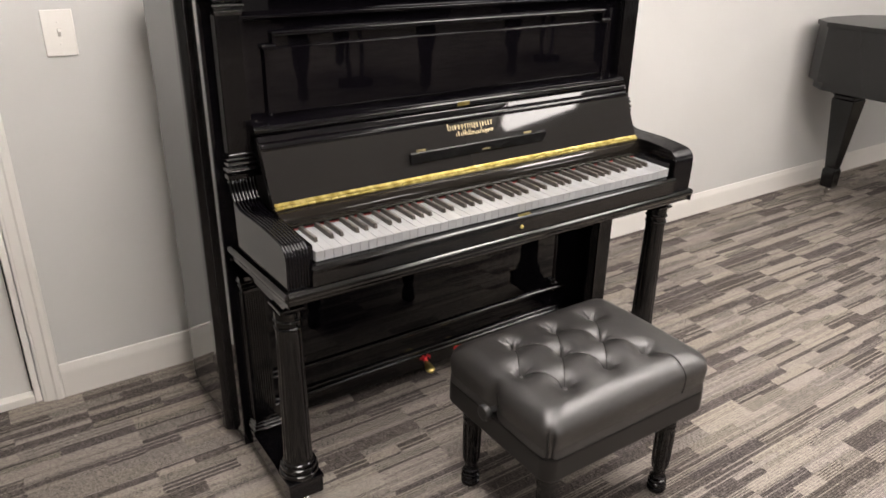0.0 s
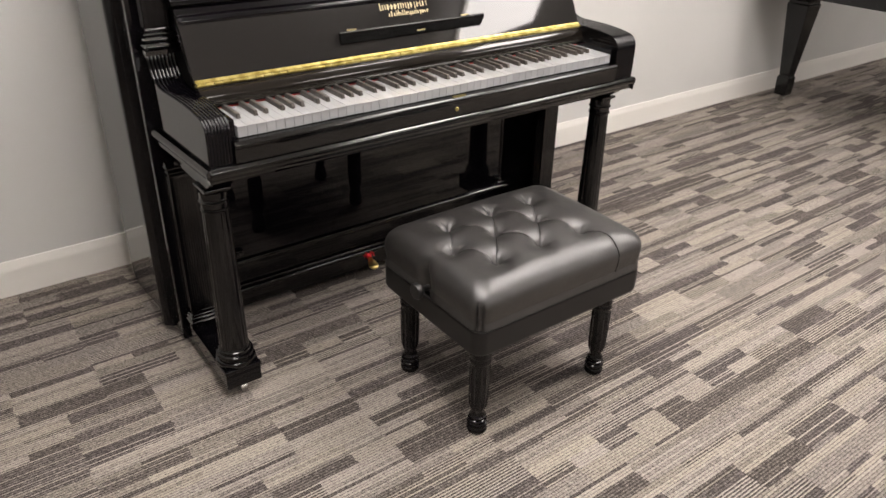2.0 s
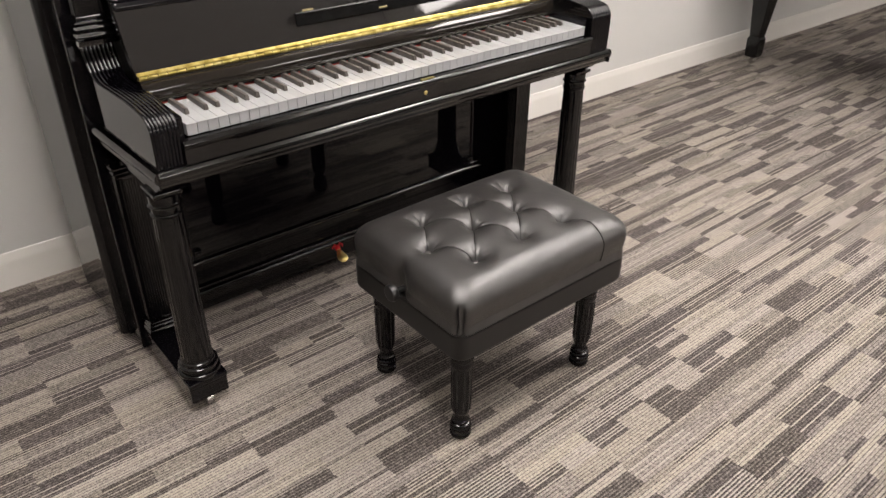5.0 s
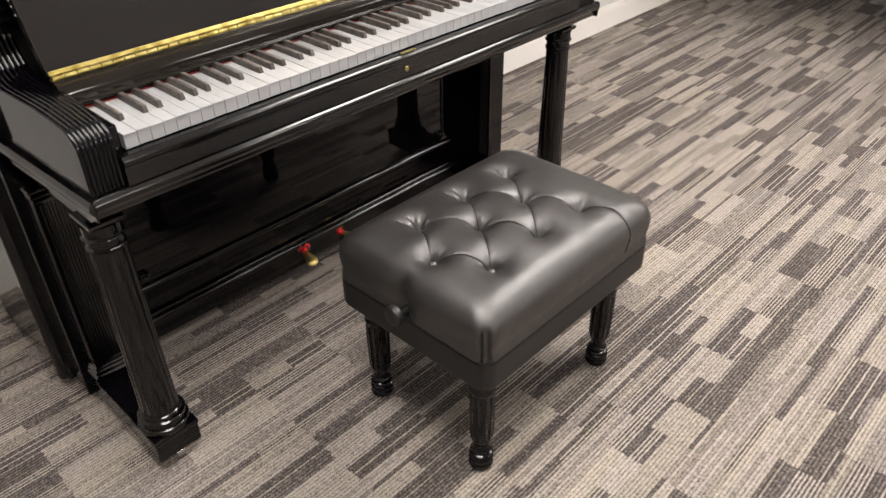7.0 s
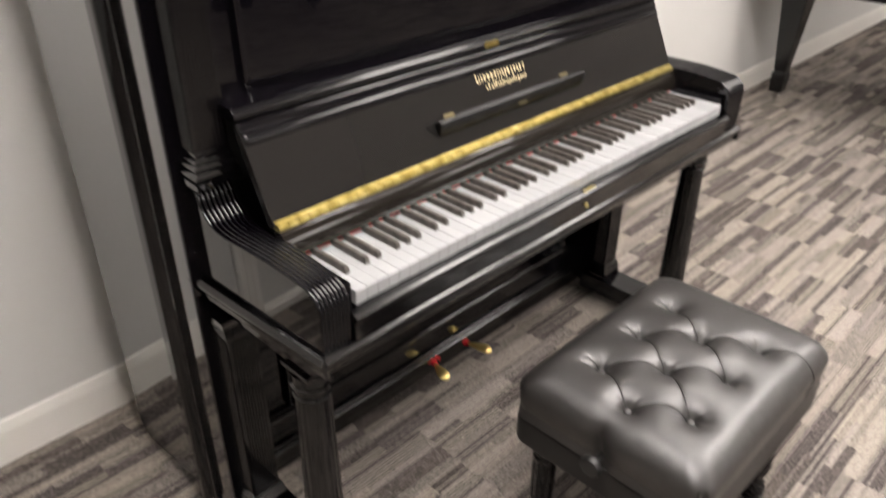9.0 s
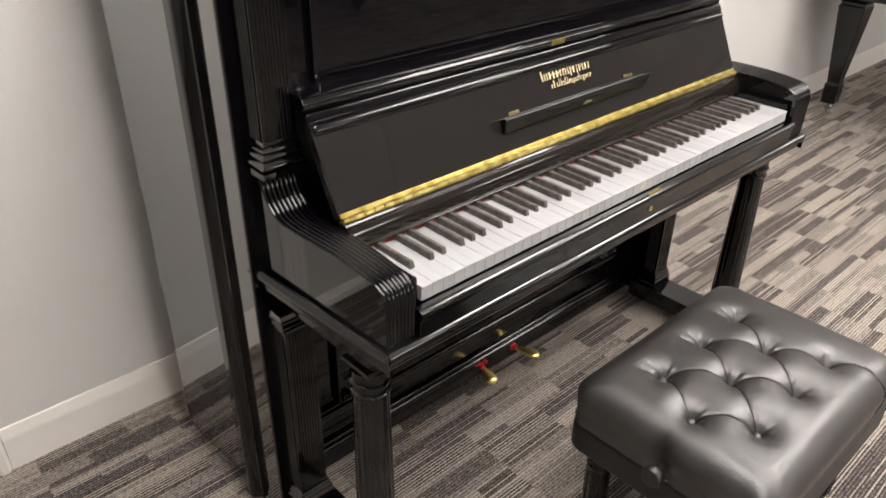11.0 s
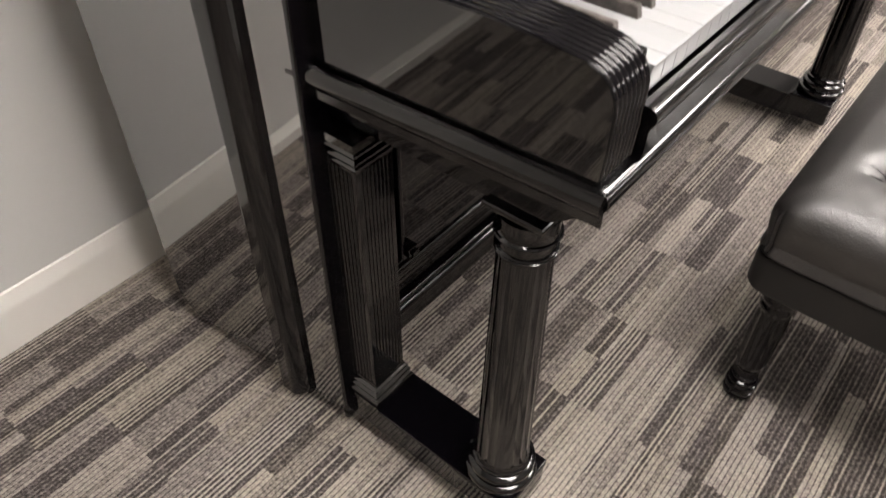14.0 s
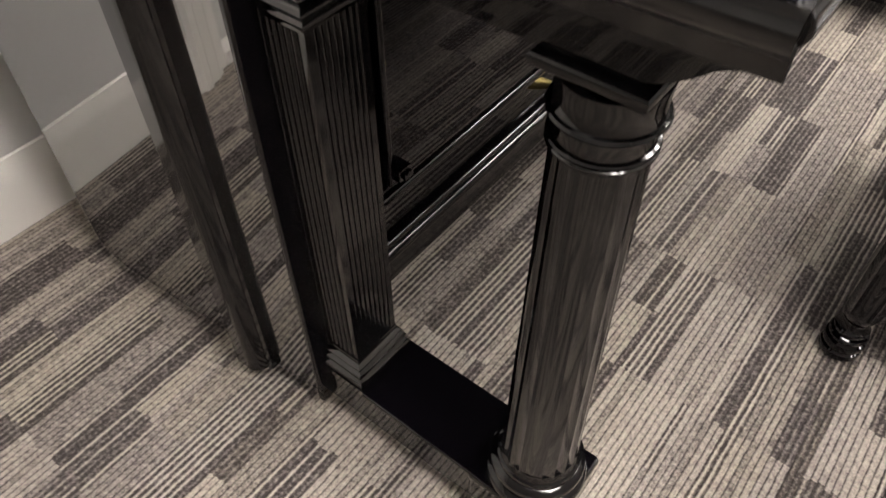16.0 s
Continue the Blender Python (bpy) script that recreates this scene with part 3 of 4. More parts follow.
rail += [(-0.7965 + 0.0095 * u - 0.0026 * math.sin(math.pi * u), 0.782 + 0.029 * u) for u in (0, 0.12, 0.25, 0.4, 0.55, 0.7, 0.85, 1)] + [(-0.7835, 0.8118), (-0.781, 0.8125), (-0.7795, 0.816), (-0.76, 0.816)]
pp("name_rail", extrude_x(rail, -0.636, 0.636, 0.0004), RAIL)
# brass piano hinge: barrel knuckles in one row
hinge = bmesh.new()
k = 60
for i in range(k):
    x = -0.636 + 1.272 * i / k
    merge(hinge, tube([(x + 0.0008, -0.7725, 0.8205), (x + 1.272 / k - 0.0008, -0.7725, 0.8205)], 0.0058, 8))
box(-0.636, 0.636, -0.774, -0.762, 0.8155, 0.818, 0.0005, 1, hinge)
pp("hinge", hinge, BRASS, None, "long worn brass piano hinge")

# fallboard: leans back; local frame along it
FB0, FB1 = Vector((0, -0.767, 0.823)), Vector((0, -0.695, 0.972))
FBD = (FB1 - FB0)
FBL = FBD.length
FBU = FBD.normalized()
FBN = Vector((0, -FBU.z, FBU.y))


def on_fall(x0, x1, u0, u1, h0, h1, bev=0.001, seg=2):
    """A block on the fallboard: x across, u up the slope, h off its face."""
    b = box(x0, x1, u0, u1, h0, h1, bev, seg)
    m = Matrix(((1, 0, 0, FB0.x), (0, FBU.y, FBN.y, FB0.y), (0, FBU.z, FBN.z, FB0.z), (0, 0, 0, 1)))
    bmesh.ops.transform(b, matrix=m, verts=b.verts)
    bmesh.ops.recalc_face_normals(b, faces=b.faces[:])
    return b


pp("hinge_leaf", on_fall(-0.636, 0.636, 0.001, 0.008, 0.0004, 0.0022, 0.0006), BRASS)
fall = pp("fallboard", on_fall(-0.638, 0.638, 0.0, FBL, -0.02, 0.0, 0.002), BLACK_LIFTED, None, "plain glossy black fallboard")
pp("fall_moulding", on_fall(-0.638, 0.638, FBL - 0.027, FBL - 0.005, -0.014, 0.006, 0.0097, 8), BLACK)
pp("fall_nose", on_fall(-0.64, 0.64, FBL - 0.008, FBL + 0.014, -0.016, 0.003, 0.006, 5), BLACK)

# folded music ledge on two brass hinges
LU = 0.068
ledge = bmesh.new()
wedge = [(LU - 0.026, 0.0006), (LU - 0.025, 0.005), (LU - 0.008, 0.020), (LU - 0.001, 0.0245), (LU + 0.003, 0.0235), (LU + 0.004, 0.02), (LU + 0.004, 0.0006)]
wv = [[ledge.verts.new(Vector((x + (0.006 if h > 0.01 else 0.0) * (1 if x > 0 else -1), 0, 0)) + FB0 + FBU * u + FBN * h) for u, h in wedge] for x in (-0.232, 0.238)]
for i in range(len(wedge)):
    k = (i + 1) % len(wedge)
    ledge.faces.new((wv[0][i], wv[0][k], wv[1][k], wv[1][i]))
ledge.faces.new(wv[0]), ledge.faces.new(wv[1])
bmesh.ops.recalc_face_normals(ledge, faces=ledge.faces[:])
bmesh.ops.bevel(ledge, geom=ledge.edges[:], offset=0.0009, segments=2, profile=0.5, affect="EDGES", clamp_overlap=True)
desk = pp("music_ledge", ledge, LEDGE)
for x in (-0.19, 0.19):
    h = on_fall(x - 0.015, x + 0.015, LU + 0.0045, LU + 0.0125, 0.0004, 0.0022, 0.0006)
    ho = part("ledge_hinge", h, AGED, desk, "small dull brass butt hinge")
    bmesh_shift(ho, -OFF)
ko = part("ledge_pull", on_fall(0.006, 0.034, LU - 0.020, LU - 0.014, 0.008, 0.0135, 0.0016), AGED, desk, "small dark brass pull")
bmesh_shift(ko, -OFF)

# maker's mark: plain gilt strokes in two rows and a small emblem
rng = random.Random(4)
mark = bmesh.new()


def mark_row(x0, x1, u0, u1, step):
    x = x0
    while x < x1:
        w = step * rng.uniform(0.45, 0.95)
        tall = rng.random() < 0.22
        merge(mark, on_fall(x, x + w * 0.5, u0 - (0.004 if rng.random() < 0.15 else 0), u1 + (0.006 if tall else 0), 0.0004, 0.0008, 0))
        if rng.random() < 0.7:
            v = rng.choice((u0, u1 - 0.003, (u0 + u1) / 2))
            merge(mark, on_fall(x, x + w, v, v + 0.0028, 0.0004, 0.0009, 0))
        x += w + step * 0.25


mark_row(-0.088, 0.072, 0.118, 0.132, 0.0105)
mark_row(-0.064, 0.066, 0.099, 0.108, 0.0075)
merge(mark, on_fall(-0.018, 0.006, 0.142, 0.150, 0.0004, 0.0008, 0.0))
merge(mark, on_fall(-0.014, -0.010, 0.148, 0.160, 0.0004, 0.0008, 0.0))
merge(mark, on_fall(-0.002, 0.002, 0.148, 0.160, 0.0004, 0.0008, 0.0))
merge(mark, on_fall(-0.0105, -0.0015, 0.153, 0.155, 0.0004, 0.0008, 0.0))
mo = link("makers_mark", mark, GOLD)
mo.parent = fall
bmesh_shift(mo, -OFF)
tagged(mo, "gilt maker's mark")

# shelf bar under the upper panel
bar = [(-0.60, 0.986), (-0.685, 0.986), (-0.693, 0.989), (-0.697, 0.995), (-0.697, 1.002), (-0.692, 1.008), (-0.684, 1.011), (-0.60, 1.014)]
pp("shelf_bar", extrude_x(bar, -0.645, 0.625, 0.0012))
pp("shelf_plate", box(-0.045, -0.003, -0.6985, -0.690, 0.992, 1.003, 0.0006), BRASS, None, "small brass plate")
for s in (-1, 1):
    c = lathe([(0.004, 0), (0.0045, 0.001), (0.003, 0.002)], 14)
    pp("shelf_stud", move(c, s * 0.625 if s < 0 else 0.605, -0.655, 1.013), STEEL)

# upper panel with eared frame
UY = -0.628
upper = pp("upper_panel", box(-0.636, 0.636, UY, UY + 0.02, 1.0, 1.345, 0.001))
pf = bmesh.new()
box(-0.575, 0.575, UY - 0.008, UY + 0.001, 1.019, 1.185, 0.003, 2, pf)
pp("raised_panel", pf)
pf2 = bmesh.new()
for s in (-1, 1):
    box(*sorted((s * 0.585, s * 0.572)), UY - 0.014, UY + 0.001, 1.015, 1.189, 0.004, 2, pf2)
    box(*sorted((s * 0.59, s * 0.552)), UY - 0.016, UY + 0.001, 1.181, 1.194, 0.004, 2, pf2)
    box(*sorted((s * 0.562, s * 0.551)), UY - 0.014, UY + 0.001, 1.192, 1.221, 0.004, 2, pf2)
box(-0.563, 0.563, UY - 0.017, UY + 0.001, 1.211, 1.225, 0.005, 3, pf2)
pp("panel_moulding", pf2)
pp("frieze_moulding", extrude_x([(UY + 0.01, 1.251), (UY - 0.012, 1.251), (UY - 0.02, 1.257), (UY - 0.02, 1.263), (UY - 0.012, 1.269), (UY + 0.01, 1.273)], -0.636, 0.636, 0.001))

# lower panel, bottom rail and knobs
LY = -0.54
pp("lower_panel", box(-0.703, 0.703, LY, LY + 0.02, 0.036, 0.60, 0.001))
for s in (-1, 1):
    pp("lower_stile", box(*sorted((s * 0.703, s * 0.645)), -0.608, LY + 0.001, 0.036, 0.60, 0.002))
lower = pp("panel_field", box(-0.522, 0.522, LY - 0.012, LY + 0.001, 0.205, 0.585, 0.003))
mold = [(LY, 0.179)] + arc(LY - 0.008, 0.192, 0.010, 260, 100, 8) + arc(LY - 0.006, 0.2075, 0.005, 260, 100, 5) + [(LY, 0.215)]
pp("lower_moulding", extrude_x(mold, -0.644, 0.644), BLACK_EDGE)
railp = [(LY, 0.034), (LY - 0.008, 0.034), (LY - 0.008, 0.076)] + arc(LY - 0.006, 0.089, 0.011, 260, 100, 8) + arc(LY - 0.005, 0.1065, 0.006, 250, 100, 5) + [(LY, 0.114)]
pp("bottom_rail", extrude_x(railp, -0.644, 0.644), BLACK_EDGE)
for s in (-1, 1):
    # bead along the panel's upright edge, and the catch that holds it
    pp("panel_bead", box(*sorted((s * 0.530, s * 0.519)), LY - 0.017, LY, 0.216, 0.588, 0.004, 3))
    kb = bmesh.new()
    box(s * 0.510 - 0.012, s * 0.510 + 0.012, LY - 0.026, LY - 0.010, 0.222, 0.240, 0.003, 2, kb)
    box(s * 0.510 - 0.008, s * 0.510 + 0.008, LY - 0.032, LY - 0.025, 0.226, 0.236, 0.003, 2, kb)
    pp("panel_catch", kb, BLACK_POLISH)

# two brass pedals on bent necks, each with a red ribbon
for root, knot, tip in (((-0.087, -0.532, 0.102), (-0.056, -0.557, 0.074), (-0.071, -0.619, 0.062)), ((0.052, -0.532, 0.098), (0.083, -0.550, 0.066), (0.112, -0.619, 0.057))):
    root, knot, tip = Vector(root), Vector(knot), Vector(tip)
    along = tip - knot
    side = Vector((along.y, -along.x, 0)).normalized()
    spine = [(root, 0.0045, 0.0045), (root.lerp(knot, 0.3) + Vector((0, 0, 0.006)), 0.0045, 0.0045), (root.lerp(knot, 0.7) + Vector((0, 0, 0.005)), 0.0045, 0.0045)]
    for u, lift, w, h in ((0.0, 0.0, 0.0052, 0.005), (0.18, -0.001, 0.0065, 0.005), (0.38, 0.0, 0.0110, 0.006), (0.58, 0.001, 0.0150, 0.0075), (0.78, 0.002, 0.0175, 0.0085), (0.92, 0.002, 0.0165, 0.008), (1.02, 0.001, 0.0110, 0.0055), (1.07, 0.0, 0.0045, 0.002)):
        spine.append((knot + along * u + Vector((0, 0, lift)), w, h))
    b = bmesh.new()
    rings = [[b.verts.new(c + side * (w * math.cos(t)) + Vector((0, 0, h * math.sin(t)))) for t in [2 * math.pi * i / 14 for i in range(14)]] for c, w, h in spine]
    for p, q in zip(rings, rings[1:]):
        for i in range(14):
            b.faces.new((p[i], p[(i + 1) % 14], q[(i + 1) % 14], q[i]))
    b.faces.new(rings[0]), b.faces.new(rings[-1])
    bmesh.ops.recalc_face_normals(b, faces=b.faces[:])
    ped = pp("pedal", b, POLISHED, None, "curved polished brass pedal")
    rb = bmesh.new()
    c, d = knot, along.normalized()
    merge(rb, tube([c - d * 0.008, c - d * 0.002, c + d * 0.003, c + d * 0.009], [0.008, 0.0105, 0.0095, 0.008], 10))
    for k in (-1, 1):
        merge(rb, tube([c + Vector((0, 0, 0.008)), c + side * (k * 0.009) + Vector((0, 0, 0.015)), c + side * (k * 0.016) + Vector((0, 0, 0.010)), c + side * (k * 0.017) + Vector((0, 0, 0.0))], [0.002, 0.005, 0.0045, 0.0015], 6))
    ro = part("ribbon", rb, RED, ped, "red ribbon tied round the pedal")
    bmesh_shift(ro, -OFF)

# keyboard: 52 white and 36 black keys
KP = 1.2225 / 52
KZ = 0.7655
b = bmesh.new()
box(-KP / 2 + 0.0003, KP / 2 - 0.0003, 0.0, 0.150, -0.0265, 0, 0.0007, 2, b)
box(-KP / 2 + 0.0003, KP / 2 - 0.0003, -0.0016, 0.02, -0.0028, -0.0002, 0.0006, 1, b)
wk = link("white_key_mesh", b, KEY_WHITE, False)
wmesh = wk.data
bpy.data.objects.remove(wk)
b = bmesh.new()
bmesh.ops.create_cube(b, size=1.0)
for v in b.verts:
    top = v.co.z > 0
    front = v.co.y < 0
    v.co = Vector((math.copysign(0.0045 if top else 0.0058, v.co.x), (0.006 if top and front else 0.0) + (0.098 if not front else 0.0), 0.0115 if top else -0.012))
bmesh.ops.bevel(b, geom=b.edges[:], offset=0.0014, segments=2, profile=0.5, affect="EDGES")
bk = link("black_key_mesh", b, KEY_BLACK, False)
bmesh_ = bk.data
bpy.data.objects.remove(bk)
rng = random.Random(7)
for i in range(52):
    k = new("white_key", wmesh)
    k.parent = piano
    x = -0.61125 + KP * (i + 0.5)
    k.location = Vector((x, -0.9405, KZ + rng.uniform(-0.0006, 0.0004))) - OFF
    note = (i + 5) % 7   # the lowest key is an A; C is 0
    if note in (0, 1, 3, 4, 5) and i < 51:
        k = new("black_key", bmesh_)
        k.parent = piano
        shift = {0: -0.0018, 1: 0.0018, 3: -0.0024, 4: 0.0, 5: 0.0024}[note]
        k.location = Vector((x + KP / 2 + shift, -0.893, KZ + rng.uniform(-0.0004, 0.0004))) - OFF


# ---- piano bench ----
BX, BY = -0.008, -1.231
bench = thing("piano_bench", (BX, BY, 0), "black leather piano bench with button-tufted seat and turned legs", "piano bench")
HX, HY, EDGE = 0.279, 0.207, 0.046    # half sizes of the seat, and the rounding of its edge
BUTTONS = [(x, y) for y, xs in ((0.094, (-0.146, -0.005, 0.136)), (-0.006, (-0.206, -0.070, 0.070)), (-0.105, (-0.148, -0.005, 0.132))) for x in xs]
CREASES = []
for i, (x, y) in enumerate(BUTTONS):
    for (u, v) in BUTTONS[i + 1:]:
        if 0.05 < abs(y - v) < 0.15 and abs(x - u) < 0.1:
            bow = 0.010 if u > x else 0.002
            d = math.hypot(u - x, v - y)
            CREASES.append([(x + (u - x) * t + bow * 4 * t * (1 - t) * (y - v) / d, y + (v - y) * t + bow * 4 * t * (1 - t) * abs(u - x) / d) for t in (0, 0.25, 0.5, 0.75, 1)])
for x, y in BUTTONS[:3]:
    CREASES.append([(x, y), (x - 0.012, y + 0.018), (x - 0.020, y + 0.036)])
    CREASES.append([(x, y), (x + 0.004, y + 0.018), (x + 0.004, y + 0.034)])
CREASES.append([BUTTONS[8], (0.150, -0.122), (0.166, -0.145), (0.172, -0.175), (0.172, -0.33)])
PLEATS = [(*p, *q) for c in CREASES for p, q in zip(c, c[1:])]


def seg_dist(px, py, a, b_, c, d):
    vx, vy = c - a, d - b_
    t = max(0.0, min(1.0, ((px - a) * vx + (py - b_) * vy) / (vx * vx + vy * vy)))
    return math.hypot(px - a - t * vx, py - b_ - t * vy)


def swell(px, py):
    """Height of the padded top over its plane: crown, button pits with puckers, and pleats."""
    h = 0.024 * (1 - (px / HX) ** 2) * (1 - (py / HY) ** 2)
    for x, y in BUTTONS:
        d2 = (px - x) ** 2 + (py - y) ** 2
        if d2 > 0.01:
            continue
        h -= 0.017 * math.exp(-d2 / (2 * 0.024 ** 2)) + 0.017 * math.exp(-d2 / (2 * 0.0085 ** 2))
        ring = math.exp(-((math.sqrt(d2) - 0.017) / 0.011) ** 2)
        turn = math.atan2(py - y, px - x)
        h += ring * (0.0010 * math.cos(7 * turn + 40 * x) + 0.0007 * math.cos(11 * turn + 90 * y))
    near = min(seg_dist(px, py, *p) for p in PLEATS)
    return h - 0.0022 * math.exp(-(near / 0.0026) ** 2) - 0.0014 * math.exp(-(near / 0.012) ** 2)


def cushion():
    nx, ny = 300, 230
    z_top, z_low, R, rc = 0.459, 0.355, EDGE, 0.032
    b = bmesh.new()
    grid = []
    m0 = 0.66
    for j in range(ny + 1):
        row = []
        for i in range(nx + 1):
            u, v = 2 * i / nx - 1, 2 * j / ny - 1
            m = max(abs(u), abs(v), 1e-6)
            if m <= m0:
                s, drop, outset = m / m0, 0.0, 0.0
                px, py = u / m0 * (HX - R), v / m0 * (HY - R)
            else:
                q = (m - m0) / (1 - m0)
                arc_len = R * math.pi / 2
                total = arc_len + (z_top - R - z_low)
                d = q * total
                if d < arc_len:
                    a = d / R
                    o, drop = R * math.sin(a), R * (1 - math.cos(a))
                else:
                    o, drop = R, R + d - arc_len
                hx, hy = HX - R + o, HY - R + o
                px, py = u / m * hx, v / m * hy
                # rounded corners in plan
                r = rc + 0.0
                cx, cy = max(-hx + r, min(hx - r, px)), max(-hy + r, min(hy - r, py))
                dx, dy = px - cx, py - cy
                dd = math.hypot(dx, dy)
                if dd > r:
                    px, py = cx + dx / dd * r, cy + dy / dd * r
            z = z_top - drop
            # puffed crown, dimples and pleats fade out down the sides
            fade = max(0.0, 1 - drop / 0.06)
            h = swell(px, py)
            z += h * fade
            side = min(1.0, drop / (z_top - z_low))
            bulge = 0.006 * math.sin(math.pi * side ** 0.85) - 0.005 * side ** 3   # fullest half way, tucked in at the welt
            nx_, ny_ = px / HX, py / HY
            if drop > 0:
                if abs(nx_) > abs(ny_):
                    px += math.copysign(bulge, px)
                else:
                    py += math.copysign(bulge, py)
            # two darts at each corner
            if drop > 0.025:
                ex, ey = abs(px) - (HX - 0.03), abs(py) - (HY - 0.03)
                if ex > 0 and ey > 0:
                    turn = math.atan2(ey, ex)
                    cut = sum(math.exp(-((turn - k) * 0.03 / 0.0022) ** 2) for k in (0.55, 1.0))
                    cut *= 0.006 * min(1.0, (drop - 0.025) / 0.02)
                    px -= math.copysign(cut * math.cos(turn), px)
                    py -= math.copysign(cut * math.sin(turn), py)
            # the side is pinched over the height knob
            if drop > 0.006 and px < -HX + 0.03:
                pinch = 0.011 * math.exp(-((py - 0.002) / 0.022) ** 2) + 0.006 * math.exp(-((py - 0.004) / 0.008) ** 2)
                px += pinch * min(1.0, (drop - 0.006) / 0.04)
            row.append(b.verts.new((px, py, z)))
        grid.append(row)
    for j in range(ny):
        for i in range(nx):
            b.faces.new((grid[j][i], grid[j][i + 1], grid[j + 1][i + 1], grid[j + 1][i]))
    return b


def rounded_rect(hx, hy, r, n=6):
    pts = []
    for cx, cy, a0 in ((hx - r, hy - r, 0), (-hx + r, hy - r, 90), (-hx + r, -hy + r, 180), (hx - r, -hy + r, 270)):
        pts += [(cx + r * math.cos(radians(a0 + 90 * i / n)), cy + r * math.sin(radians(a0 + 90 * i / n))) for i in range(n + 1)]
    return pts


def rr_block(hx, hy, r, levels):
    """A block with rounded corners in plan; levels of (z, inset)."""
    b = bmesh.new()
    rings = [[b.verts.new((x, y, z)) for x, y in rounded_rect(hx - o, hy - o, r)] for z, o in levels]
    k = len(rings[0])
    for p, q in zip(rings, rings[1:]):
        for i in range(k):
            b.faces.new((p[i], p[(i + 1) % k], q[(i + 1) % k], q[i]))
    b.faces.new(list(reversed(rings[0])))
    b.faces.new(rings[-1])
    return b


seat = part("seat_cushion", cushion(), LEATHER, bench, "button-tufted black leather cushion")
for x, y in BUTTONS:
    c = lathe([(0.007, 0), (0.0068, 0.002), (0.005, 0.0036), (0.002, 0.0042)], 16)
    part("button", move(c, x, y, 0.4435), LEATHER, seat)
# thin dark tubes along the creases, added as their shade
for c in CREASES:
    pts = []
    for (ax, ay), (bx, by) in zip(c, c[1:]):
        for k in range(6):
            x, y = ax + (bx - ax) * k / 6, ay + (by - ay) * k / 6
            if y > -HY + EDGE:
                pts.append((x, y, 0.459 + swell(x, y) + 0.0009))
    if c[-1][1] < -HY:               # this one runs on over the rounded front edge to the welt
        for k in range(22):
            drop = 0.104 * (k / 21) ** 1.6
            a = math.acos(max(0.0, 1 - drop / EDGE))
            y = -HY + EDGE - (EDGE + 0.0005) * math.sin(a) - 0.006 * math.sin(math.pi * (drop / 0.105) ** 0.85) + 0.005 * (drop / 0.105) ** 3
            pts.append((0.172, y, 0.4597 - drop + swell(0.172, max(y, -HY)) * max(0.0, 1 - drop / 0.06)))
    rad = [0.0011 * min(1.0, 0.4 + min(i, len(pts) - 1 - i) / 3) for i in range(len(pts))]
    part("pleat_shade", tube(pts, rad, 6), CREASE_SHADE, seat)
skirt = part("skirt", rr_block(HX + 0.003, HY + 0.003, 0.032, [(0.282, 0.006), (0.284, 0.002), (0.29, 0), (0.342, 0), (0.347, 0.002), (0.349, 0.008)]), LEATHER_DARK, bench, "leather-covered bench frame")
wl = rounded_rect(HX - 0.0008, HY - 0.0008, 0.030)
part("welt", tube([(x, y, 0.351) for x, y in wl + wl[:1]], 0.003, 8), LEATHER_DARK, bench)
kn = lathe([(0.007, -0.012), (0.007, 0.010), (0.015, 0.013), (0.0205, 0.018), (0.0215, 0.026), (0.0195, 0.031), (0.011, 0.0335)], 32)
bmesh.ops.rotate(kn, cent=(0, 0, 0), matrix=Matrix.Rotation(radians(-90), 3, "Y"), verts=kn.verts)
part("height_knob", move(kn, -HX - 0.008, -0.004, 0.377), KNOB, bench, "round black height knob")


def bench_flute(z):
    return (0.0025, 12) if 0.09 < z < 0.215 else (0.0, 12)


leg_prof = [(0.012, 0.0), (0.022, 0.002), (0.026, 0.007), (0.027, 0.012), (0.026, 0.017), (0.0232, 0.0195), (0.0232, 0.021), (0.026, 0.0235), (0.027, 0.0285), (0.0255, 0.0335), (0.0225, 0.036), (0.0222, 0.0375), (0.0245, 0.0395), (0.025, 0.043), (0.0235, 0.046), (0.0205, 0.0475), (0.0203, 0.049), (0.022, 0.051), (0.022, 0.0545), (0.0195, 0.0575), (0.0175, 0.0645), (0.0174, 0.069), (0.018, 0.073), (0.0205, 0.079), (0.022, 0.085)]
leg_prof += [(0.0245, 0.092), (0.0255, 0.12), (0.0262, 0.16), (0.0265, 0.20), (0.026, 0.214), (0.0245, 0.218), (0.025, 0.222), (0.0272, 0.226), (0.0272, 0.231), (0.025, 0.235), (0.025, 0.238), (0.0275, 0.242), (0.028, 0.248), (0.0255, 0.253), (0.026, 0.283)]
for sx in (-1, 1):
    for sy in (-1, 1):
        part("leg", move(lathe(leg_prof, 48, bench_flute), (sx * 0.215 - 0.010), sy * 0.155, 0), BLACK, bench)


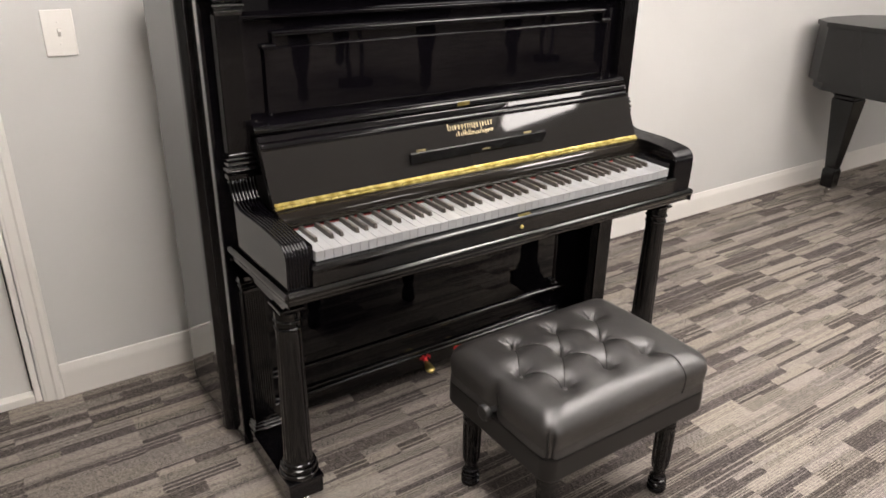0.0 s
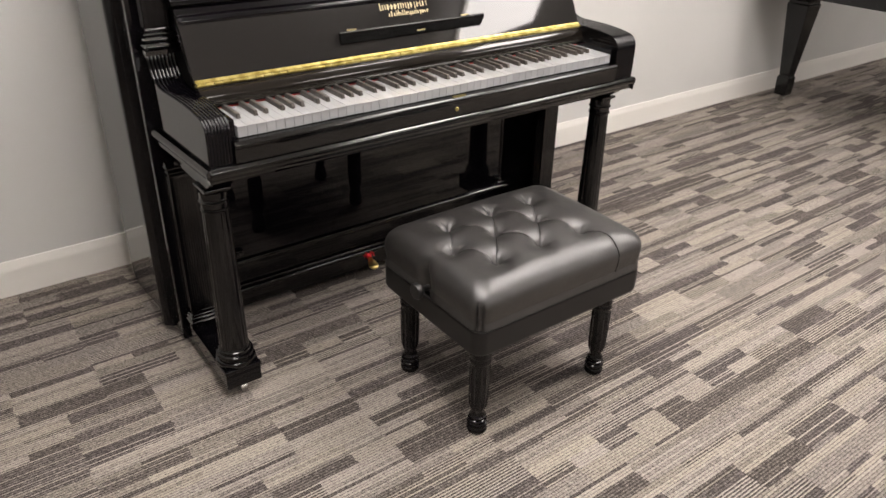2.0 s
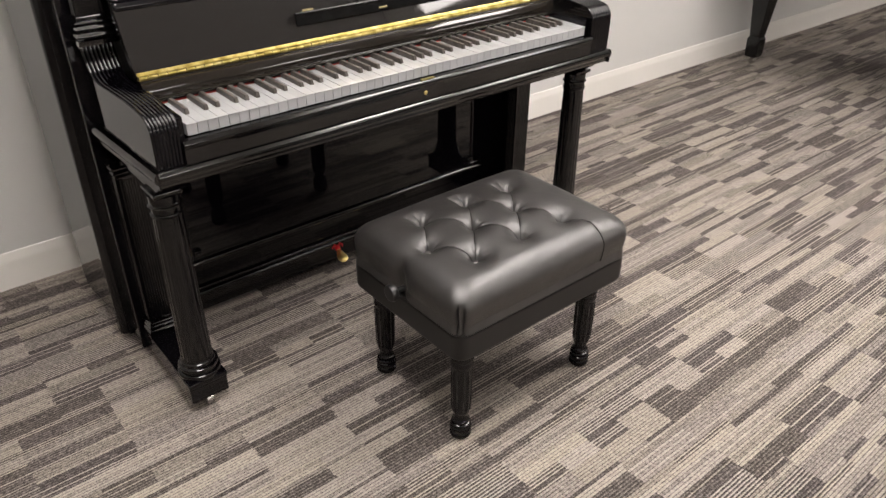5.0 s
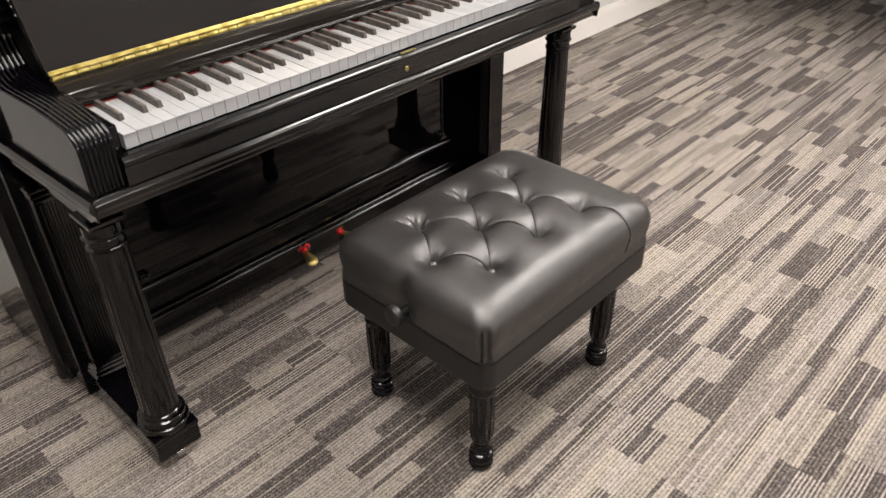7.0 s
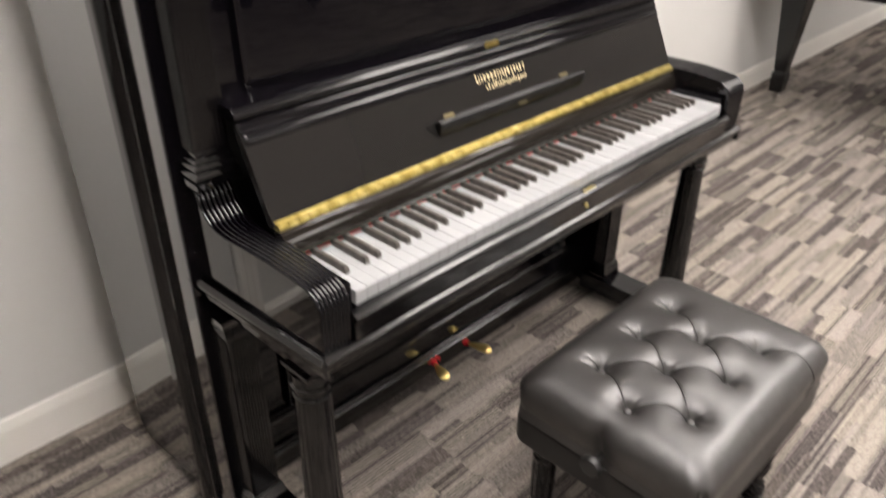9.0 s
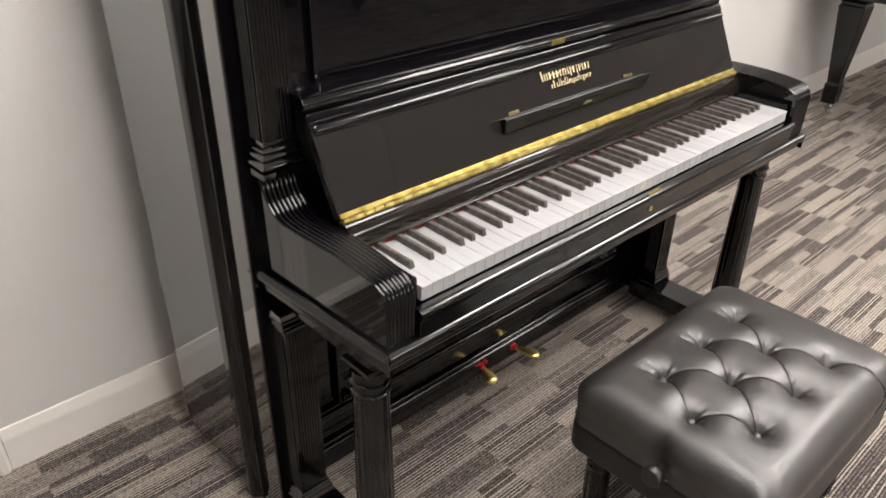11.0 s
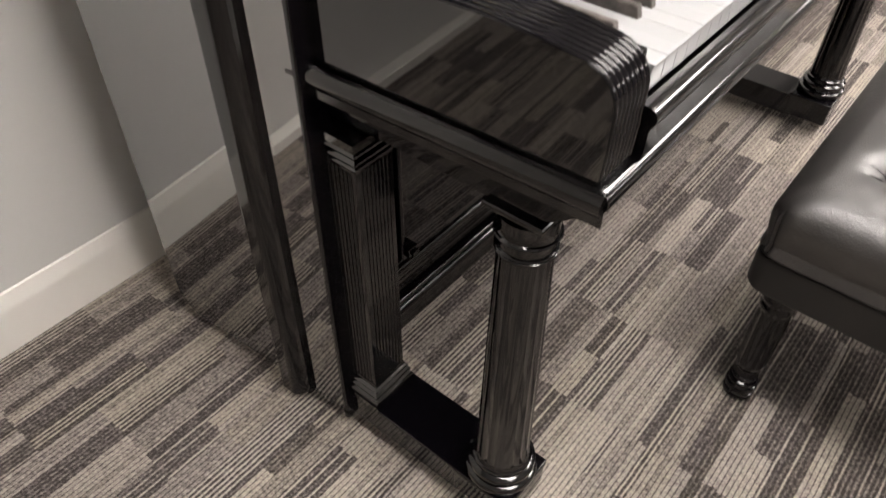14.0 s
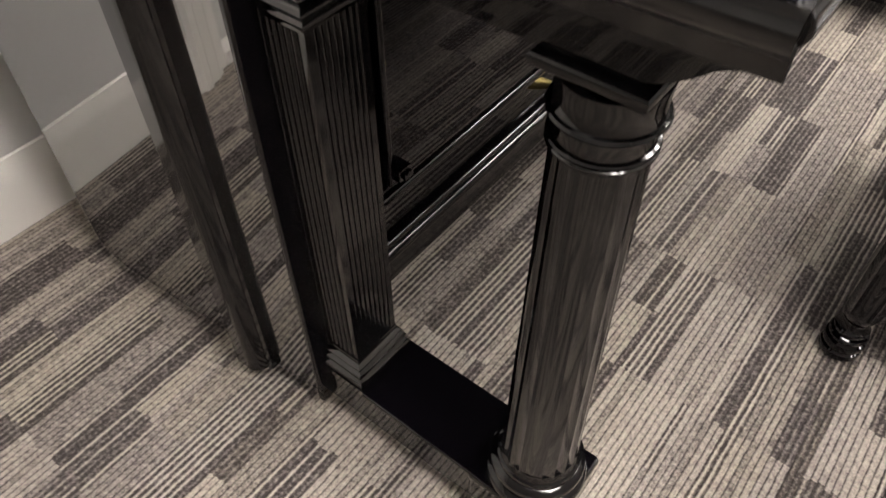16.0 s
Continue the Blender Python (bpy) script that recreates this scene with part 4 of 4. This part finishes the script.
# ---- grand pianos ----
def grand_piano(place, turn, label, GREY_SATIN=GREY_SATIN):
    """A grand piano; its keyboard front faces -y, its straight side is at x = 0, it is 1.5 m wide."""
    g = thing("grand_piano", place, label, "grand piano", "grand pianos")
    g.rotation_euler = (0, 0, radians(turn))
    out = [(0.0, 0.0), (1.5, 0.0), (1.5, 0.45)]
    for i in range(1, 17):
        t = i / 16
        out.append((1.5 - 0.86 * t + 0.03 * math.sin(math.pi * 2 * t), 0.45 + 1.12 * (t ** 0.8)))
    out += [(0.5, 1.66), (0.25, 1.69), (0.08, 1.66), (0.0, 1.56)]

    def slab(z0, z1, grow):
        b = bmesh.new()
        cx, cy = 0.7, 0.8
        lo = [b.verts.new((cx + (x - cx) * (1 + grow), cy + (y - cy) * (1 + grow), z0)) for x, y in out]
        hi = [b.verts.new((cx + (x - cx) * (1 + grow), cy + (y - cy) * (1 + grow), z1)) for x, y in out]
        k = len(out)
        for i in range(k):
            b.faces.new((lo[i], lo[(i + 1) % k], hi[(i + 1) % k], hi[i]))
        b.faces.new(list(reversed(lo)))
        b.faces.new(hi)
        bmesh.ops.recalc_face_normals(b, faces=b.faces[:])
        return b

    part("rim", slab(0.70, 0.985, 0.0), GREY_SATIN, g)
    part("underframe", slab(0.655, 0.699, -0.03), GREY_SATIN, g)
    part("lid", slab(0.987, 1.01, 0.01), GREY_SATIN, g)
    part("keyslip", box(0.05, 1.45, -0.05, -0.001, 0.66, 0.76, 0.01), GREY_SATIN, g)
    for x, y in ((0.14, 0.2), (1.36, 0.2), (0.34, 1.54)):
        b = bmesh.new()
        lv = [(0.045, 0.03), (0.049, 0.036), (0.15, 0.038), (0.155, 0.034), (0.162, 0.03), (0.17, 0.032), (0.55, 0.064), (0.57, 0.066), (0.575, 0.060), (0.59, 0.060), (0.61, 0.082), (0.615, 0.09), (0.656, 0.09)]
        rings = [[b.verts.new((x + sx * r, y + sy * r, z)) for sx, sy in ((-1, -1), (1, -1), (1, 1), (-1, 1))] for z, r in lv]
        for p, q in zip(rings, rings[1:]):
            for i in range(4):
                b.faces.new((p[i], p[(i + 1) % 4], q[(i + 1) % 4], q[i]))
        b.faces.new(list(reversed(rings[0])))
        b.faces.new(rings[-1])
        bmesh.ops.bevel(b, geom=b.edges[:], offset=0.003, segments=1, affect="EDGES")
        leg = part("leg", b, BLACK_SATIN, g)
        w = lathe([(0.006, -0.009), (0.016, -0.009), (0.019, -0.006), (0.019, 0.006), (0.016, 0.009), (0.006, 0.009)], 20)
        bmesh.ops.rotate(w, cent=(0, 0, 0), matrix=Matrix.Rotation(radians(90), 3, "Y"), verts=w.verts)
        part("caster", move(w, x, y, 0.0195), STEEL, leg)
        part("caster_stem", move(lathe([(0.012, 0.034), (0.016, 0.038), (0.016, 0.046)], 14), x, y, 0), STEEL, leg)
    ly = bmesh.new()
    box(0.72, 0.75, 0.3, 0.33, 0.16, 0.656, 0.004, 1, ly)
    box(0.85, 0.88, 0.3, 0.33, 0.16, 0.656, 0.004, 1, ly)
    box(0.66, 0.94, 0.26, 0.38, 0.09, 0.16, 0.008, 1, ly)
    part("pedal_lyre", ly, GREY_SATIN, g)
    return g


grand_piano((2.70, -1.74, 0), 0, "dark satin grand piano standing by the wall")
grand_piano((2.6, -4.45, 0), 180, "dark grand piano with its keyboard towards the upright", BLACK)
grand_piano((4.95, -4.6, 0), 180, "dark grand piano farther along the showroom", BLACK)
